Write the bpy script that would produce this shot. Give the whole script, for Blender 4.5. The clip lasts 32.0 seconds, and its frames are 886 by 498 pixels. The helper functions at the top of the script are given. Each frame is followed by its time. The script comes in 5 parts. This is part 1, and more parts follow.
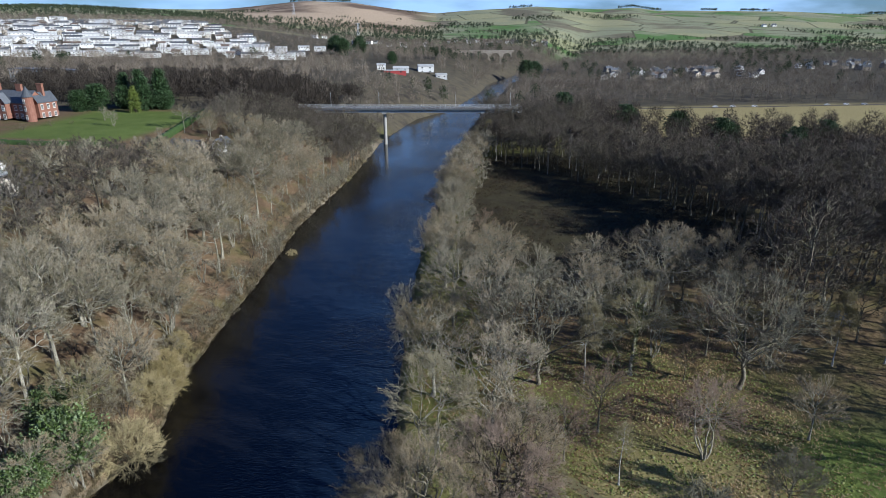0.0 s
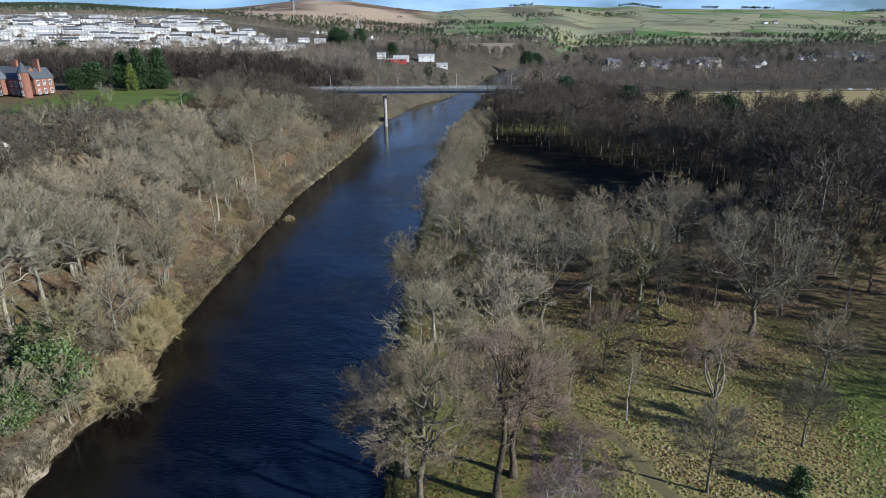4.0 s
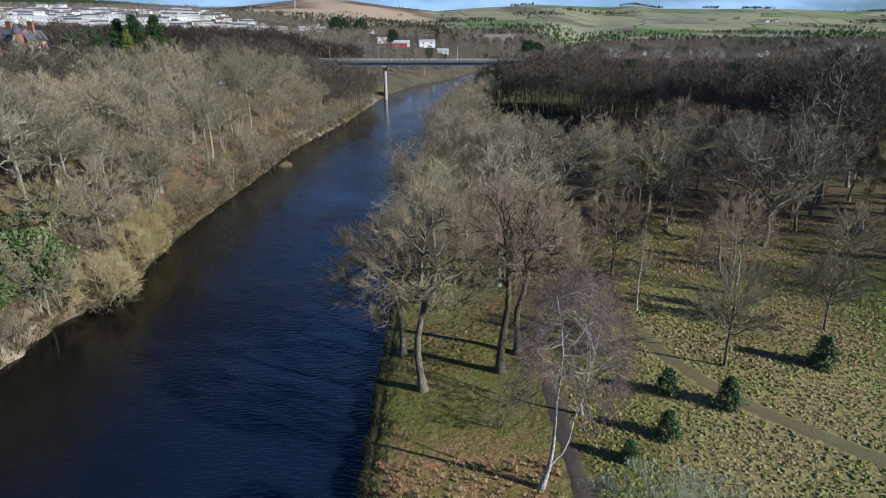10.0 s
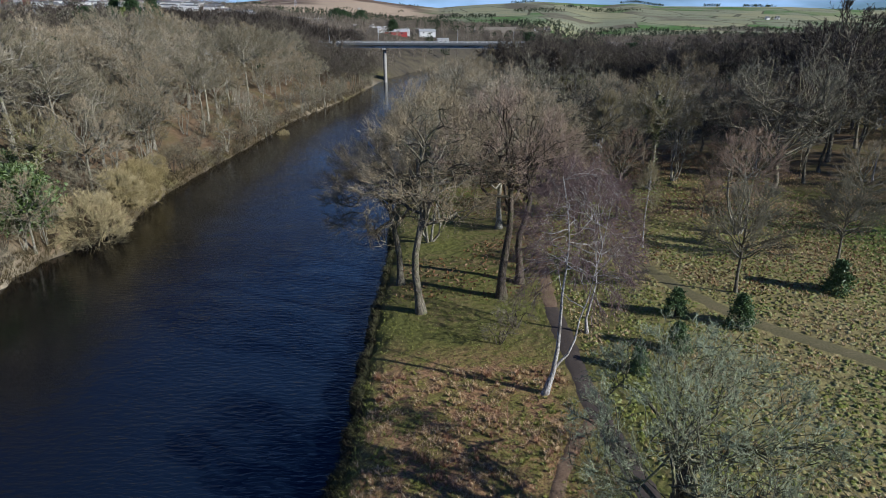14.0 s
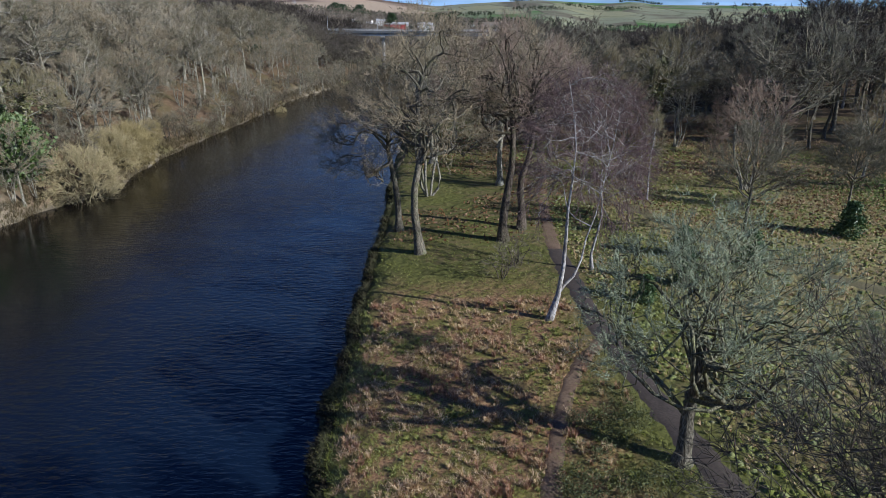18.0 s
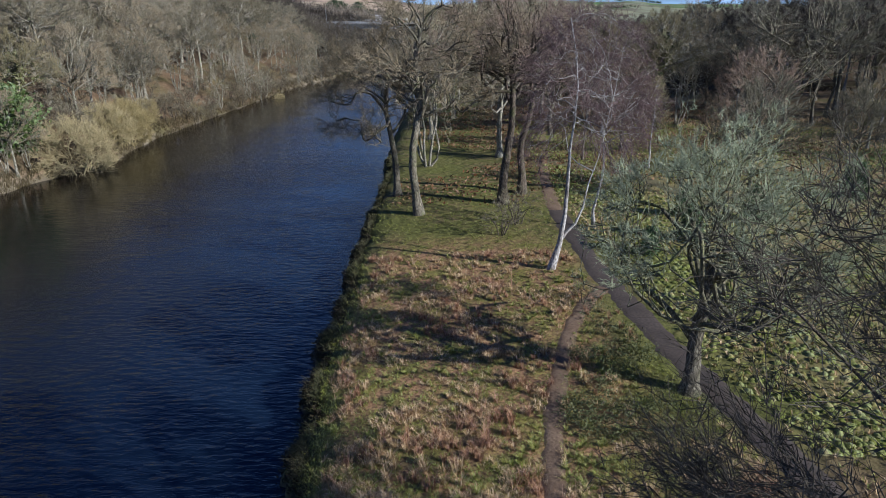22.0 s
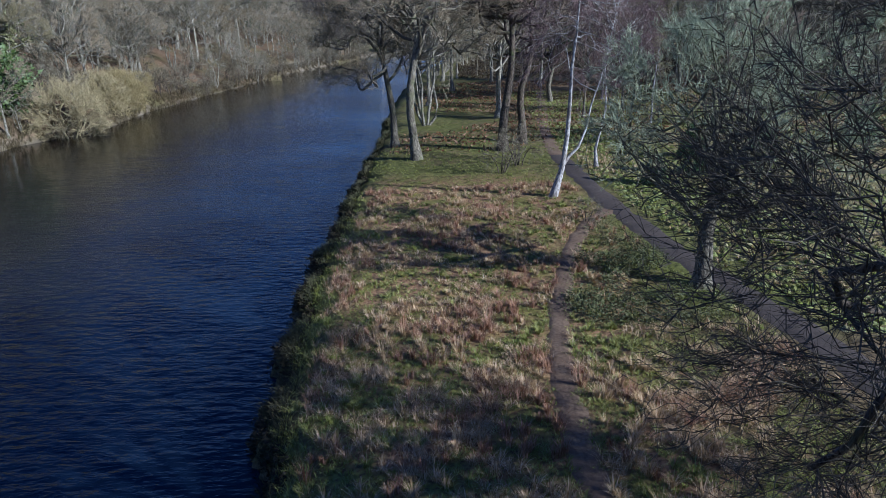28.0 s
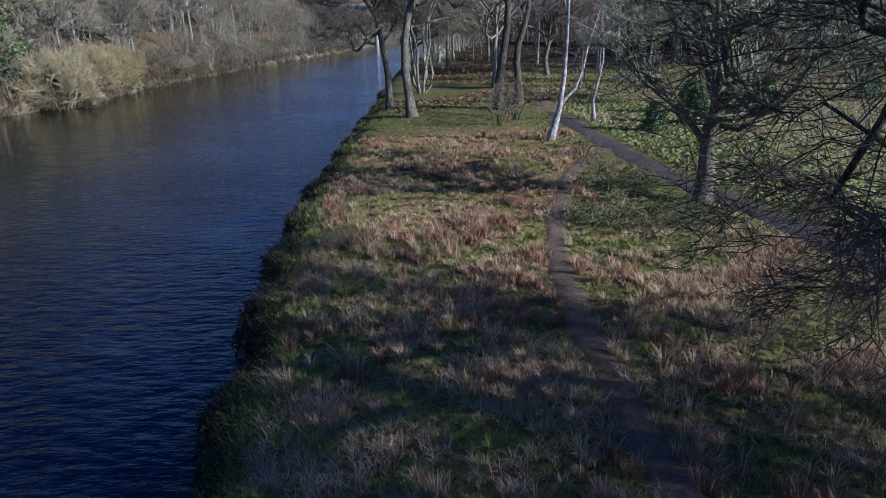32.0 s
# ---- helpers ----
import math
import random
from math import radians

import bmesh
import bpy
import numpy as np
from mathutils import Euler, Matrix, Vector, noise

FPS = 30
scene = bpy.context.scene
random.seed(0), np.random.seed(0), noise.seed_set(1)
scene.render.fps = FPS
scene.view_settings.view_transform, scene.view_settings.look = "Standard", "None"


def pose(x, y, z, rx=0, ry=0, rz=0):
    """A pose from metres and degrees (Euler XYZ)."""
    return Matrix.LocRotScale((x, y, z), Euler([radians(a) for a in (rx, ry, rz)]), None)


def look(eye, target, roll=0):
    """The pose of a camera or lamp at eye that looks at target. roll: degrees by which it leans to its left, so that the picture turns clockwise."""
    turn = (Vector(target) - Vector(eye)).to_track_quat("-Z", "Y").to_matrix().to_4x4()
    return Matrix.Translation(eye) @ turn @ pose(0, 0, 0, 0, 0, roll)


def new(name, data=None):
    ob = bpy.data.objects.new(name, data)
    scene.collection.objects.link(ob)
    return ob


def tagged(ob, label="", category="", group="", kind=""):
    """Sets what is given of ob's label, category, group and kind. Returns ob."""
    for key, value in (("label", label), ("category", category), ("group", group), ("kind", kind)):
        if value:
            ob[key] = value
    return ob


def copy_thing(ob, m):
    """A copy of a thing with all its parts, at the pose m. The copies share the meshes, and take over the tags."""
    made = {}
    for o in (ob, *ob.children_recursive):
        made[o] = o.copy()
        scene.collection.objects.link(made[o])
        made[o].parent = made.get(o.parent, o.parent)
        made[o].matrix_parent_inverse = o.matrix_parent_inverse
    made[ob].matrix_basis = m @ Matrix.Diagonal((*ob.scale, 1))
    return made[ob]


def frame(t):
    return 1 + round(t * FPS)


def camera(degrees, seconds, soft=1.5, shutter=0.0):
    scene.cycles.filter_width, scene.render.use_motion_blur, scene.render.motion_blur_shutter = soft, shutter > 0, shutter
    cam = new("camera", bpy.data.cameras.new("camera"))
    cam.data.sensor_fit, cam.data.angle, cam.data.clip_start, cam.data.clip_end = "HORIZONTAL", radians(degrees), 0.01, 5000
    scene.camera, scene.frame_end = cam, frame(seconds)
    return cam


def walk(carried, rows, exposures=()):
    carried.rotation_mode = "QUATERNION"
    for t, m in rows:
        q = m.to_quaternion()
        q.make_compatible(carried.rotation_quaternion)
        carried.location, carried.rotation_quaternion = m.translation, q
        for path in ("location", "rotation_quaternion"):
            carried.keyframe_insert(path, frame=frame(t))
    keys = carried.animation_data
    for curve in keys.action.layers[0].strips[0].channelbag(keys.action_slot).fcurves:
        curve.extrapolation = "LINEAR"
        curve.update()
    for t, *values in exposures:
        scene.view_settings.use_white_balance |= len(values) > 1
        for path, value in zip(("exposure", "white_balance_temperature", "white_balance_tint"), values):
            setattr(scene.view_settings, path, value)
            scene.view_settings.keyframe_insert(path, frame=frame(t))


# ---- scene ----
cam = camera(71.46, 32.0, soft=0.5)
METRES, EYE, TILT, LEAN, TURN, STRETCH = 60.0, 70.6, -20.0, 0.0, 0.0, 1.106
EXPOSURES = [(0.0, 0.54, 5700, 5), (8.0, 0.53, 5900, 6), (12.0, 0.36, 5900, 7), (14.0, 0.27, 5850, 7), (17.0, 0.25, 5550, 8), (20.0, 0.44, 5750, 9), (22.0, 0.45, 5700, 9), (25.0, 0.33, 5250, 10), (28.0, 0.45, 5050, 10), (32.0, 0.40, 5100, 14)]
ROWS = [
    (0.0, 0.0, 0.0, 0.0, 0.0, 0.0, -0.0),
    (0.5, -0.0001, 0.0064, -0.0231, 0.02, 0.03, 0.03),
    (1.0, 0.0008, 0.0128, -0.0458, 0.04, 0.05, 0.06),
    (1.5, 0.0011, 0.0186, -0.0695, 0.05, 0.07, 0.05),
    (2.0, 0.001, 0.0262, -0.0936, 0.05, 0.08, 0.05),
    (2.5, 0.0021, 0.0331, -0.1181, 0.08, 0.09, 0.07),
    (3.0, 0.0025, 0.0408, -0.1428, 0.08, 0.11, 0.07),
    (3.5, 0.0021, 0.0489, -0.1667, 0.1, 0.1, 0.12),
    (5.5, 0.0047, 0.0774, -0.2636, 0.1, 0.21, 0.1),
    (6.0, 0.0049, 0.0831, -0.2891, 0.11, 0.24, 0.06),
    (6.5, 0.0046, 0.0881, -0.3141, 0.1, 0.28, 0.05),
    (7.0, 0.0042, 0.0935, -0.3389, 0.09, 0.31, 0.02),
    (7.5, 0.004, 0.1001, -0.3631, 0.11, 0.34, 0.03),
    (8.0, 0.0037, 0.1063, -0.3867, 0.12, 0.35, 0.03),
    (8.5, 0.0034, 0.1125, -0.411, 0.13, 0.36, 0.02),
    (9.0, 0.0026, 0.1192, -0.4351, 0.13, 0.39, 0.02),
    (9.5, 0.0028, 0.1256, -0.4586, 0.14, 0.39, 0.03),
    (10.0, 0.0028, 0.1319, -0.4825, 0.15, 0.4, 0.01),
    (10.5, 0.0025, 0.1385, -0.5049, 0.15, 0.4, 0.01),
    (11.0, 0.0025, 0.1442, -0.5256, 0.14, 0.4, -0.0),
    (11.5, 0.0028, 0.1501, -0.5452, 0.14, 0.39, -0.02),
    (12.0, 0.0028, 0.1554, -0.5637, 0.14, 0.37, -0.05),
    (12.5, 0.0028, 0.1609, -0.5818, 0.13, 0.36, -0.1),
    (13.0, 0.003, 0.1673, -0.5988, 0.14, 0.35, -0.11),
    (13.5, 0.0033, 0.1725, -0.6155, 0.14, 0.33, -0.13),
    (14.0, 0.0039, 0.1769, -0.6316, 0.12, 0.32, -0.18),
    (14.5, 0.0045, 0.1812, -0.648, 0.11, 0.32, -0.21),
    (16.5, 0.0026, 0.1981, -0.7057, -0.01, 0.28, -0.18),
    (17.0, 0.0022, 0.2018, -0.7166, -0.02, 0.26, -0.22),
    (17.5, 0.0021, 0.2061, -0.7277, -0.01, 0.29, -0.25),
    (18.0, 0.002, 0.2094, -0.7387, -0.01, 0.31, -0.23),
    (18.5, 0.0021, 0.2121, -0.7486, -0.01, 0.36, -0.22),
    (19.0, 0.0023, 0.2142, -0.7579, 0.01, 0.37, -0.19),
    (19.5, 0.0026, 0.2161, -0.7665, 0.01, 0.36, -0.18),
    (20.0, 0.0025, 0.2184, -0.7753, -0.02, 0.39, -0.2),
    (20.5, 0.0024, 0.2213, -0.7841, -0.02, 0.42, -0.18),
    (21.0, 0.0025, 0.2226, -0.7911, -0.0, 0.37, -0.13),
    (21.5, 0.0026, 0.2243, -0.7984, -0.04, 0.34, -0.11),
    (22.0, 0.0032, 0.2265, -0.8063, -0.04, 0.33, -0.08),
    (22.5, 0.0037, 0.2282, -0.8145, -0.05, 0.28, -0.04),
    (23.0, 0.0043, 0.2304, -0.823, -0.06, 0.26, -0.0),
    (23.5, 0.0045, 0.2321, -0.8309, -0.08, 0.23, 0.01),
    (24.0, 0.0043, 0.2339, -0.8387, -0.08, 0.22, 0.03),
    (24.5, 0.0036, 0.2359, -0.8462, -0.08, 0.24, 0.06),
    (25.0, 0.0027, 0.238, -0.8539, -0.07, 0.26, 0.12),
    (25.5, 0.0026, 0.2401, -0.8614, -0.06, 0.27, 0.21),
    (27.5, 0.0037, 0.2488, -0.89, -0.0, 0.32, 0.45),
    (28.0, 0.0041, 0.25, -0.8976, -0.06, 0.36, 0.4),
    (28.5, 0.0041, 0.2518, -0.9055, -0.06, 0.36, 0.46),
    (29.0, 0.0043, 0.2538, -0.9138, -0.03, 0.35, 0.61),
    (29.5, 0.0048, 0.2556, -0.9222, -0.08, 0.34, 0.61),
    (30.0, 0.0055, 0.2573, -0.9305, -0.12, 0.32, 0.61),
    (30.5, 0.0061, 0.2588, -0.9389, -0.15, 0.29, 0.62),
    (31.0, 0.0062, 0.2601, -0.9471, -0.17, 0.26, 0.69),
    (31.5, 0.0067, 0.2619, -0.9553, -0.2, 0.25, 0.73),
    (32.0, 0.0066, 0.2632, -0.9635, -0.24, 0.22, 0.74),
]

walk(cam, [(t, pose(0, 0, EYE, TILT, LEAN, TURN) @ pose(METRES * x, METRES * STRETCH * y, METRES * z, 90 + pitch, roll, yaw)) for t, x, y, z, yaw, pitch, roll in ROWS],
     exposures=EXPOSURES)

# ---- world and sun ----
SUN_EL, SUN_AZ = radians(23), radians(116)
world = bpy.data.worlds.new("sky")
scene.world = world
world.use_nodes = True
wn, wl = world.node_tree.nodes, world.node_tree.links
sky = wn.new("ShaderNodeTexSky")
sky.sky_type, sky.sun_disc, sky.sun_elevation, sky.sun_rotation = "NISHITA", False, SUN_EL, SUN_AZ
sky.air_density, sky.dust_density, sky.ozone_density = 1.0, 0.15, 3.0
cool = wn.new("ShaderNodeMix")
cool.data_type, cool.blend_type = "RGBA", "MULTIPLY"
cool.inputs[0].default_value, cool.inputs[7].default_value = 1.0, (0.66, 0.95, 1.62, 1)
wl.new(sky.outputs[0], cool.inputs[6])
# thin bright cloud low over the hills
gen = wn.new("ShaderNodeTexCoord")
sep_ = wn.new("ShaderNodeSeparateXYZ")
wl.new(gen.outputs["Generated"], sep_.inputs[0])
low_sky = wn.new("ShaderNodeMapRange")
low_sky.inputs[1].default_value, low_sky.inputs[2].default_value, low_sky.inputs[3].default_value, low_sky.inputs[4].default_value = 0.0, 0.5, 1.0, 0.0
wl.new(sep_.outputs[2], low_sky.inputs[0])
puff = wn.new("ShaderNodeTexNoise")
puff.inputs["Scale"].default_value, puff.inputs["Detail"].default_value = 5.0, 6
stretch_ = wn.new("ShaderNodeMapping")
stretch_.inputs["Scale"].default_value = (1, 1, 4)
wl.new(gen.outputs["Generated"], stretch_.inputs[0])
wl.new(stretch_.outputs[0], puff.inputs["Vector"])
soft_ = wn.new("ShaderNodeMapRange")
soft_.inputs[1].default_value, soft_.inputs[2].default_value, soft_.inputs[4].default_value = 0.38, 0.62, 0.85
wl.new(puff.outputs[0], soft_.inputs[0])
both = wn.new("ShaderNodeMath")
both.operation = "MULTIPLY"
wl.new(low_sky.outputs[0], both.inputs[0])
wl.new(soft_.outputs[0], both.inputs[1])
cloudy = wn.new("ShaderNodeMix")
cloudy.data_type = "RGBA"
cloudy.inputs[7].default_value = (9.0, 13.0, 19.5, 1)
wl.new(both.outputs[0], cloudy.inputs[0])
wl.new(cool.outputs[2], cloudy.inputs[6])
wl.new(cloudy.outputs[2], wn["Background"].inputs[0])
wn["Background"].inputs[1].default_value = 0.0425
sun = new("sun", bpy.data.lights.new("sun", "SUN"))
sun.data.energy, sun.data.angle, sun.data.color = 5.2, radians(0.6), (1.0, 0.935, 0.85)
sun_way = Vector((math.sin(SUN_AZ) * math.cos(SUN_EL), math.cos(SUN_AZ) * math.cos(SUN_EL), math.sin(SUN_EL)))
sun.matrix_world = look((60, -40, 120), Vector((60, -40, 120)) - sun_way)


# ---- materials ----
def nodes_of(name):
    m = bpy.data.materials.new(name)
    m.use_nodes = True
    return m, m.node_tree.nodes, m.node_tree.links, m.node_tree.nodes["Principled BSDF"]


def mix(n, l, fac, a, b, kind="MIX"):
    x = n.new("ShaderNodeMix")
    x.data_type, x.blend_type = "RGBA", kind
    for sock, v in ((0, fac), (6, a), (7, b)):
        if hasattr(v, "is_linked"):
            l.new(v, x.inputs[sock])
        elif sock == 0:
            x.inputs[0].default_value = v
        else:
            x.inputs[sock].default_value = (*v, 1)
    return x.outputs[2]


def noise_of(n, l, coord, scale, detail=4, stretch=None):
    t = n.new("ShaderNodeTexNoise")
    t.inputs["Scale"].default_value, t.inputs["Detail"].default_value = scale, detail
    if stretch:
        mp = n.new("ShaderNodeMapping")
        mp.inputs["Scale"].default_value = stretch
        l.new(coord, mp.inputs[0])
        coord = mp.outputs[0]
    l.new(coord, t.inputs["Vector"])
    return t.outputs[0]


def ramp(n, l, fac, lo, hi):
    r = n.new("ShaderNodeMapRange")
    r.inputs[1].default_value, r.inputs[2].default_value = lo, hi
    l.new(fac, r.inputs[0])
    return r.outputs[0]


def bump_of(n, l, p, height, strength, dist):
    b = n.new("ShaderNodeBump")
    b.inputs["Strength"].default_value, b.inputs["Distance"].default_value = strength, dist
    l.new(height, b.inputs["Height"])
    l.new(b.outputs[0], p.inputs["Normal"])


def plain(name, a, b, scale=2.0, rough=0.8, bump=0.3, dist=0.02, vary=0.0, island=False, metal=0.0, stretch=None):
    """A matt surface that runs between two colours at two scales, with fine relief; vary: lighter or darker from object to object."""
    m, n, l, p = nodes_of(name)
    co = n.new("ShaderNodeTexCoord").outputs["Object"]
    big, fine = noise_of(n, l, co, scale, 3, stretch), noise_of(n, l, co, scale * 9, 5, stretch)
    c = mix(n, l, ramp(n, l, big, 0.35, 0.65), a, b)
    c = mix(n, l, ramp(n, l, fine, 0.2, 0.8), c, tuple(v * 0.62 for v in a))
    if vary:
        r = n.new("ShaderNodeNewGeometry").outputs["Random Per Island"] if island else n.new("ShaderNodeObjectInfo").outputs["Random"]
        hsv = n.new("ShaderNodeHueSaturation")
        l.new(ramp_out(n, l, r, 1 - vary, 1 + vary), hsv.inputs["Value"])
        l.new(ramp_out(n, l, r, 1.0 + vary * 0.5, 1.0 - vary * 0.5), hsv.inputs["Saturation"])
        l.new(c, hsv.inputs["Color"])
        c = hsv.outputs[0]
    l.new(c, p.inputs["Base Color"])
    p.inputs["Roughness"].default_value, p.inputs["Metallic"].default_value = rough, metal
    p.inputs["Specular IOR Level"].default_value = 0.25
    if bump:
        bump_of(n, l, p, fine, bump, dist)
    return m


def ramp_out(n, l, fac, lo, hi):
    r = n.new("ShaderNodeMapRange")
    r.inputs[3].default_value, r.inputs[4].default_value = lo, hi
    l.new(fac, r.inputs[0])
    return r.outputs[0]


def bark(name, a, b, moss):
    """Furrowed bark: dark cracks, paler plates and mossy patches."""
    m, n, l, p = nodes_of(name)
    co = n.new("ShaderNodeTexCoord").outputs["Object"]
    big, mid_, fine = noise_of(n, l, co, 0.9, 3), noise_of(n, l, co, 5, 4, (1, 1, 0.3)), noise_of(n, l, co, 16, 5, (1, 1, 0.25))
    c = mix(n, l, ramp(n, l, mid_, 0.38, 0.62), a, b)
    c = mix(n, l, ramp(n, l, big, 0.52, 0.68), c, moss)
    c = mix(n, l, ramp(n, l, fine, 0.58, 0.36), c, tuple(v * 0.4 for v in a))
    hsv = n.new("ShaderNodeHueSaturation")
    l.new(ramp_out(n, l, n.new("ShaderNodeObjectInfo").outputs["Random"], 0.8, 1.2), hsv.inputs["Value"])
    l.new(c, hsv.inputs["Color"])
    l.new(hsv.outputs[0], p.inputs["Base Color"])
    p.inputs["Roughness"].default_value = 0.92
    p.inputs["Specular IOR Level"].default_value = 0.15
    bump_of(n, l, p, fine, 1.0, 0.06)
    return m


bark_oak = bark("bark_oak", (0.22, 0.20, 0.155), (0.43, 0.40, 0.32), (0.21, 0.215, 0.11))
bark_dark = bark("bark_dark", (0.085, 0.068, 0.05), (0.16, 0.13, 0.10), (0.10, 0.105, 0.05))
bark_mid = bark("bark_mid", (0.13, 0.112, 0.082), (0.25, 0.225, 0.17), (0.14, 0.145, 0.075))
bark_birch = bark("bark_birch", (0.36, 0.335, 0.31), (0.54, 0.52, 0.49), (0.17, 0.14, 0.12))
bark_moss = bark("bark_moss", (0.14, 0.13, 0.085), (0.26, 0.245, 0.16), (0.19, 0.205, 0.075))
bark_pale = bark("bark_pale", (0.24, 0.22, 0.19), (0.40, 0.37, 0.33), (0.17, 0.16, 0.10))
twig_oak = plain("twig_oak", (0.30, 0.24, 0.15), (0.42, 0.345, 0.225), 0.7, 0.9, 0, 0, 0.3)
twig_lichen = plain("twig_lichen", (0.42, 0.46, 0.30), (0.60, 0.64, 0.45), 0.9, 0.9, 0, 0, 0.2)
twig_limb = plain("twig_limb", (0.085, 0.072, 0.052), (0.14, 0.125, 0.09), 0.7, 0.9, 0, 0, 0.2)
twig_grey = plain("twig_grey", (0.23, 0.21, 0.15), (0.32, 0.295, 0.22), 0.9, 0.9, 0, 0, 0.25)
twig_ash = plain("twig_ash", (0.22, 0.19, 0.125), (0.315, 0.275, 0.185), 0.7, 0.9, 0, 0, 0.35)
twig_birch = plain("twig_birch", (0.17, 0.115, 0.105), (0.23, 0.165, 0.15), 0.7, 0.9, 0, 0, 0.2)
# the next two twig colours are darkened in place of shade on the woods
twig_cloud_shade = plain("twig_cloud_shade", (0.085, 0.07, 0.056), (0.15, 0.125, 0.10), 0.3, 0.9, 0, 0, 0.35)
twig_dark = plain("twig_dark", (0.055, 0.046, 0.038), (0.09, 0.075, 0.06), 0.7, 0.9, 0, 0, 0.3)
twig_shade = plain("twig_shade", (0.19, 0.165, 0.11), (0.28, 0.25, 0.17), 0.7, 0.9, 0, 0, 0.2)
twig_red = plain("twig_red", (0.28, 0.195, 0.14), (0.35, 0.26, 0.19), 0.7, 0.9, 0, 0, 0.25)
twig_tan = plain("twig_tan", (0.27, 0.23, 0.13), (0.37, 0.325, 0.19), 0.7, 0.9, 0, 0, 0.3)
twig_willow = plain("twig_willow", (0.34, 0.275, 0.13), (0.43, 0.36, 0.19), 0.7, 0.85, 0, 0, 0.25)
far_twig = plain("far_twig", (0.14, 0.115, 0.09), (0.31, 0.255, 0.19), 0.012, 0.95, 0, 0, 0.45, True)
far_green = plain("far_green", (0.035, 0.05, 0.025), (0.06, 0.075, 0.035), 0.02, 0.95, 0, 0, 0.35, True)
leaf_dark = plain("leaf_dark", (0.03, 0.06, 0.02), (0.05, 0.09, 0.03), 1.5, 0.55, 0, 0, 0.4, True)
leaf_holly = plain("leaf_holly", (0.085, 0.145, 0.055), (0.14, 0.20, 0.08), 1.5, 0.45, 0, 0, 0.4, True)
leaf_laurel = plain("leaf_laurel", (0.09, 0.14, 0.045), (0.20, 0.25, 0.10), 1.5, 0.5, 0, 0, 0.6, True)
leaf_gold = plain("leaf_gold", (0.13, 0.17, 0.03), (0.17, 0.20, 0.05), 1.5, 0.6, 0, 0, 0.3, True)
leaf_ivy = plain("leaf_ivy", (0.16, 0.165, 0.07), (0.25, 0.235, 0.11), 1.5, 0.6, 0, 0, 0.4, True)
grass_green = plain("grass_green", (0.25, 0.27, 0.06), (0.36, 0.345, 0.10), 0.6, 0.8, 0, 0, 0.4, True)
grass_straw = plain("grass_straw", (0.64, 0.455, 0.25), (0.47, 0.325, 0.17), 0.6, 0.85, 0, 0, 0.4, True)
stem_red = plain("stem_red", (0.36, 0.19, 0.11), (0.43, 0.255, 0.155), 0.6, 0.85, 0, 0, 0.4, True)
leaf_bramble = plain("leaf_bramble", (0.12, 0.14, 0.05), (0.21, 0.20, 0.085), 0.6, 0.7, 0, 0, 0.5, True)
litter_leaf = plain("litter_leaf", (0.20, 0.10, 0.05), (0.28, 0.17, 0.09), 0.6, 0.85, 0, 0, 0.4, True)
tarmac = plain("tarmac", (0.08, 0.063, 0.052), (0.115, 0.09, 0.074), 0.7, 0.9, 0.4, 0.01)
earth_path = plain("earth_path", (0.19, 0.125, 0.08), (0.30, 0.21, 0.135), 0.8, 0.95, 0.8, 0.04)
track_mat = plain("track_mat", (0.17, 0.15, 0.07), (0.23, 0.19, 0.10), 0.5, 0.95, 0.8, 0.05)
sandstone = plain("sandstone", (0.25, 0.115, 0.08), (0.32, 0.165, 0.12), 0.6, 0.9, 0.5, 0.02)
slate = plain("slate", (0.10, 0.11, 0.125), (0.15, 0.155, 0.17), 0.8, 0.55, 0.5, 0.02, 0.25)
render_white = plain("render_white", (0.86, 0.85, 0.82), (0.76, 0.75, 0.72), 0.2, 0.85, 0.2, 0.01, 0.15)
render_cream = plain("render_cream", (0.55, 0.49, 0.40), (0.45, 0.40, 0.33), 0.2, 0.85, 0.2, 0.01, 0.2)
roof_brown = plain("roof_brown", (0.15, 0.11, 0.09), (0.20, 0.15, 0.12), 0.3, 0.85, 0.3, 0.02, 0.3)
roof_pale = plain("roof_pale", (0.5, 0.5, 0.5), (0.62, 0.62, 0.6), 0.1, 0.6, 0.2, 0.02, 0.1)
concrete = plain("concrete", (0.36, 0.35, 0.33), (0.45, 0.44, 0.41), 0.4, 0.85, 0.3, 0.02)
steel_paint = plain("steel_paint", (0.50, 0.53, 0.56), (0.60, 0.62, 0.64), 0.2, 0.5, 0.1, 0.01)
steel_dark = plain("steel_dark", (0.10, 0.11, 0.12), (0.15, 0.16, 0.17), 0.5, 0.5, 0.1, 0.01)
stone_grey = plain("stone_grey", (0.30, 0.26, 0.21), (0.40, 0.35, 0.29), 0.3, 0.9, 0.5, 0.03)
wood_grey = plain("wood_grey", (0.36, 0.32, 0.26), (0.46, 0.42, 0.35), 1.5, 0.85, 0.5, 0.01, stretch=(1, 1, 0.3))
wood_white = plain("wood_white", (0.75, 0.74, 0.70), (0.62, 0.61, 0.58), 1.0, 0.6, 0.2, 0.01)
red_paint = plain("red_paint", (0.35, 0.06, 0.06), (0.42, 0.09, 0.08), 0.5, 0.5, 0.1, 0.01)
car_white = plain("car_white", (0.75, 0.75, 0.76), (0.68, 0.68, 0.7), 0.5, 0.3, 0, 0, 0.3)
rubber = plain("rubber", (0.03, 0.03, 0.03), (0.05, 0.05, 0.05), 2, 0.8, 0.2, 0.01)
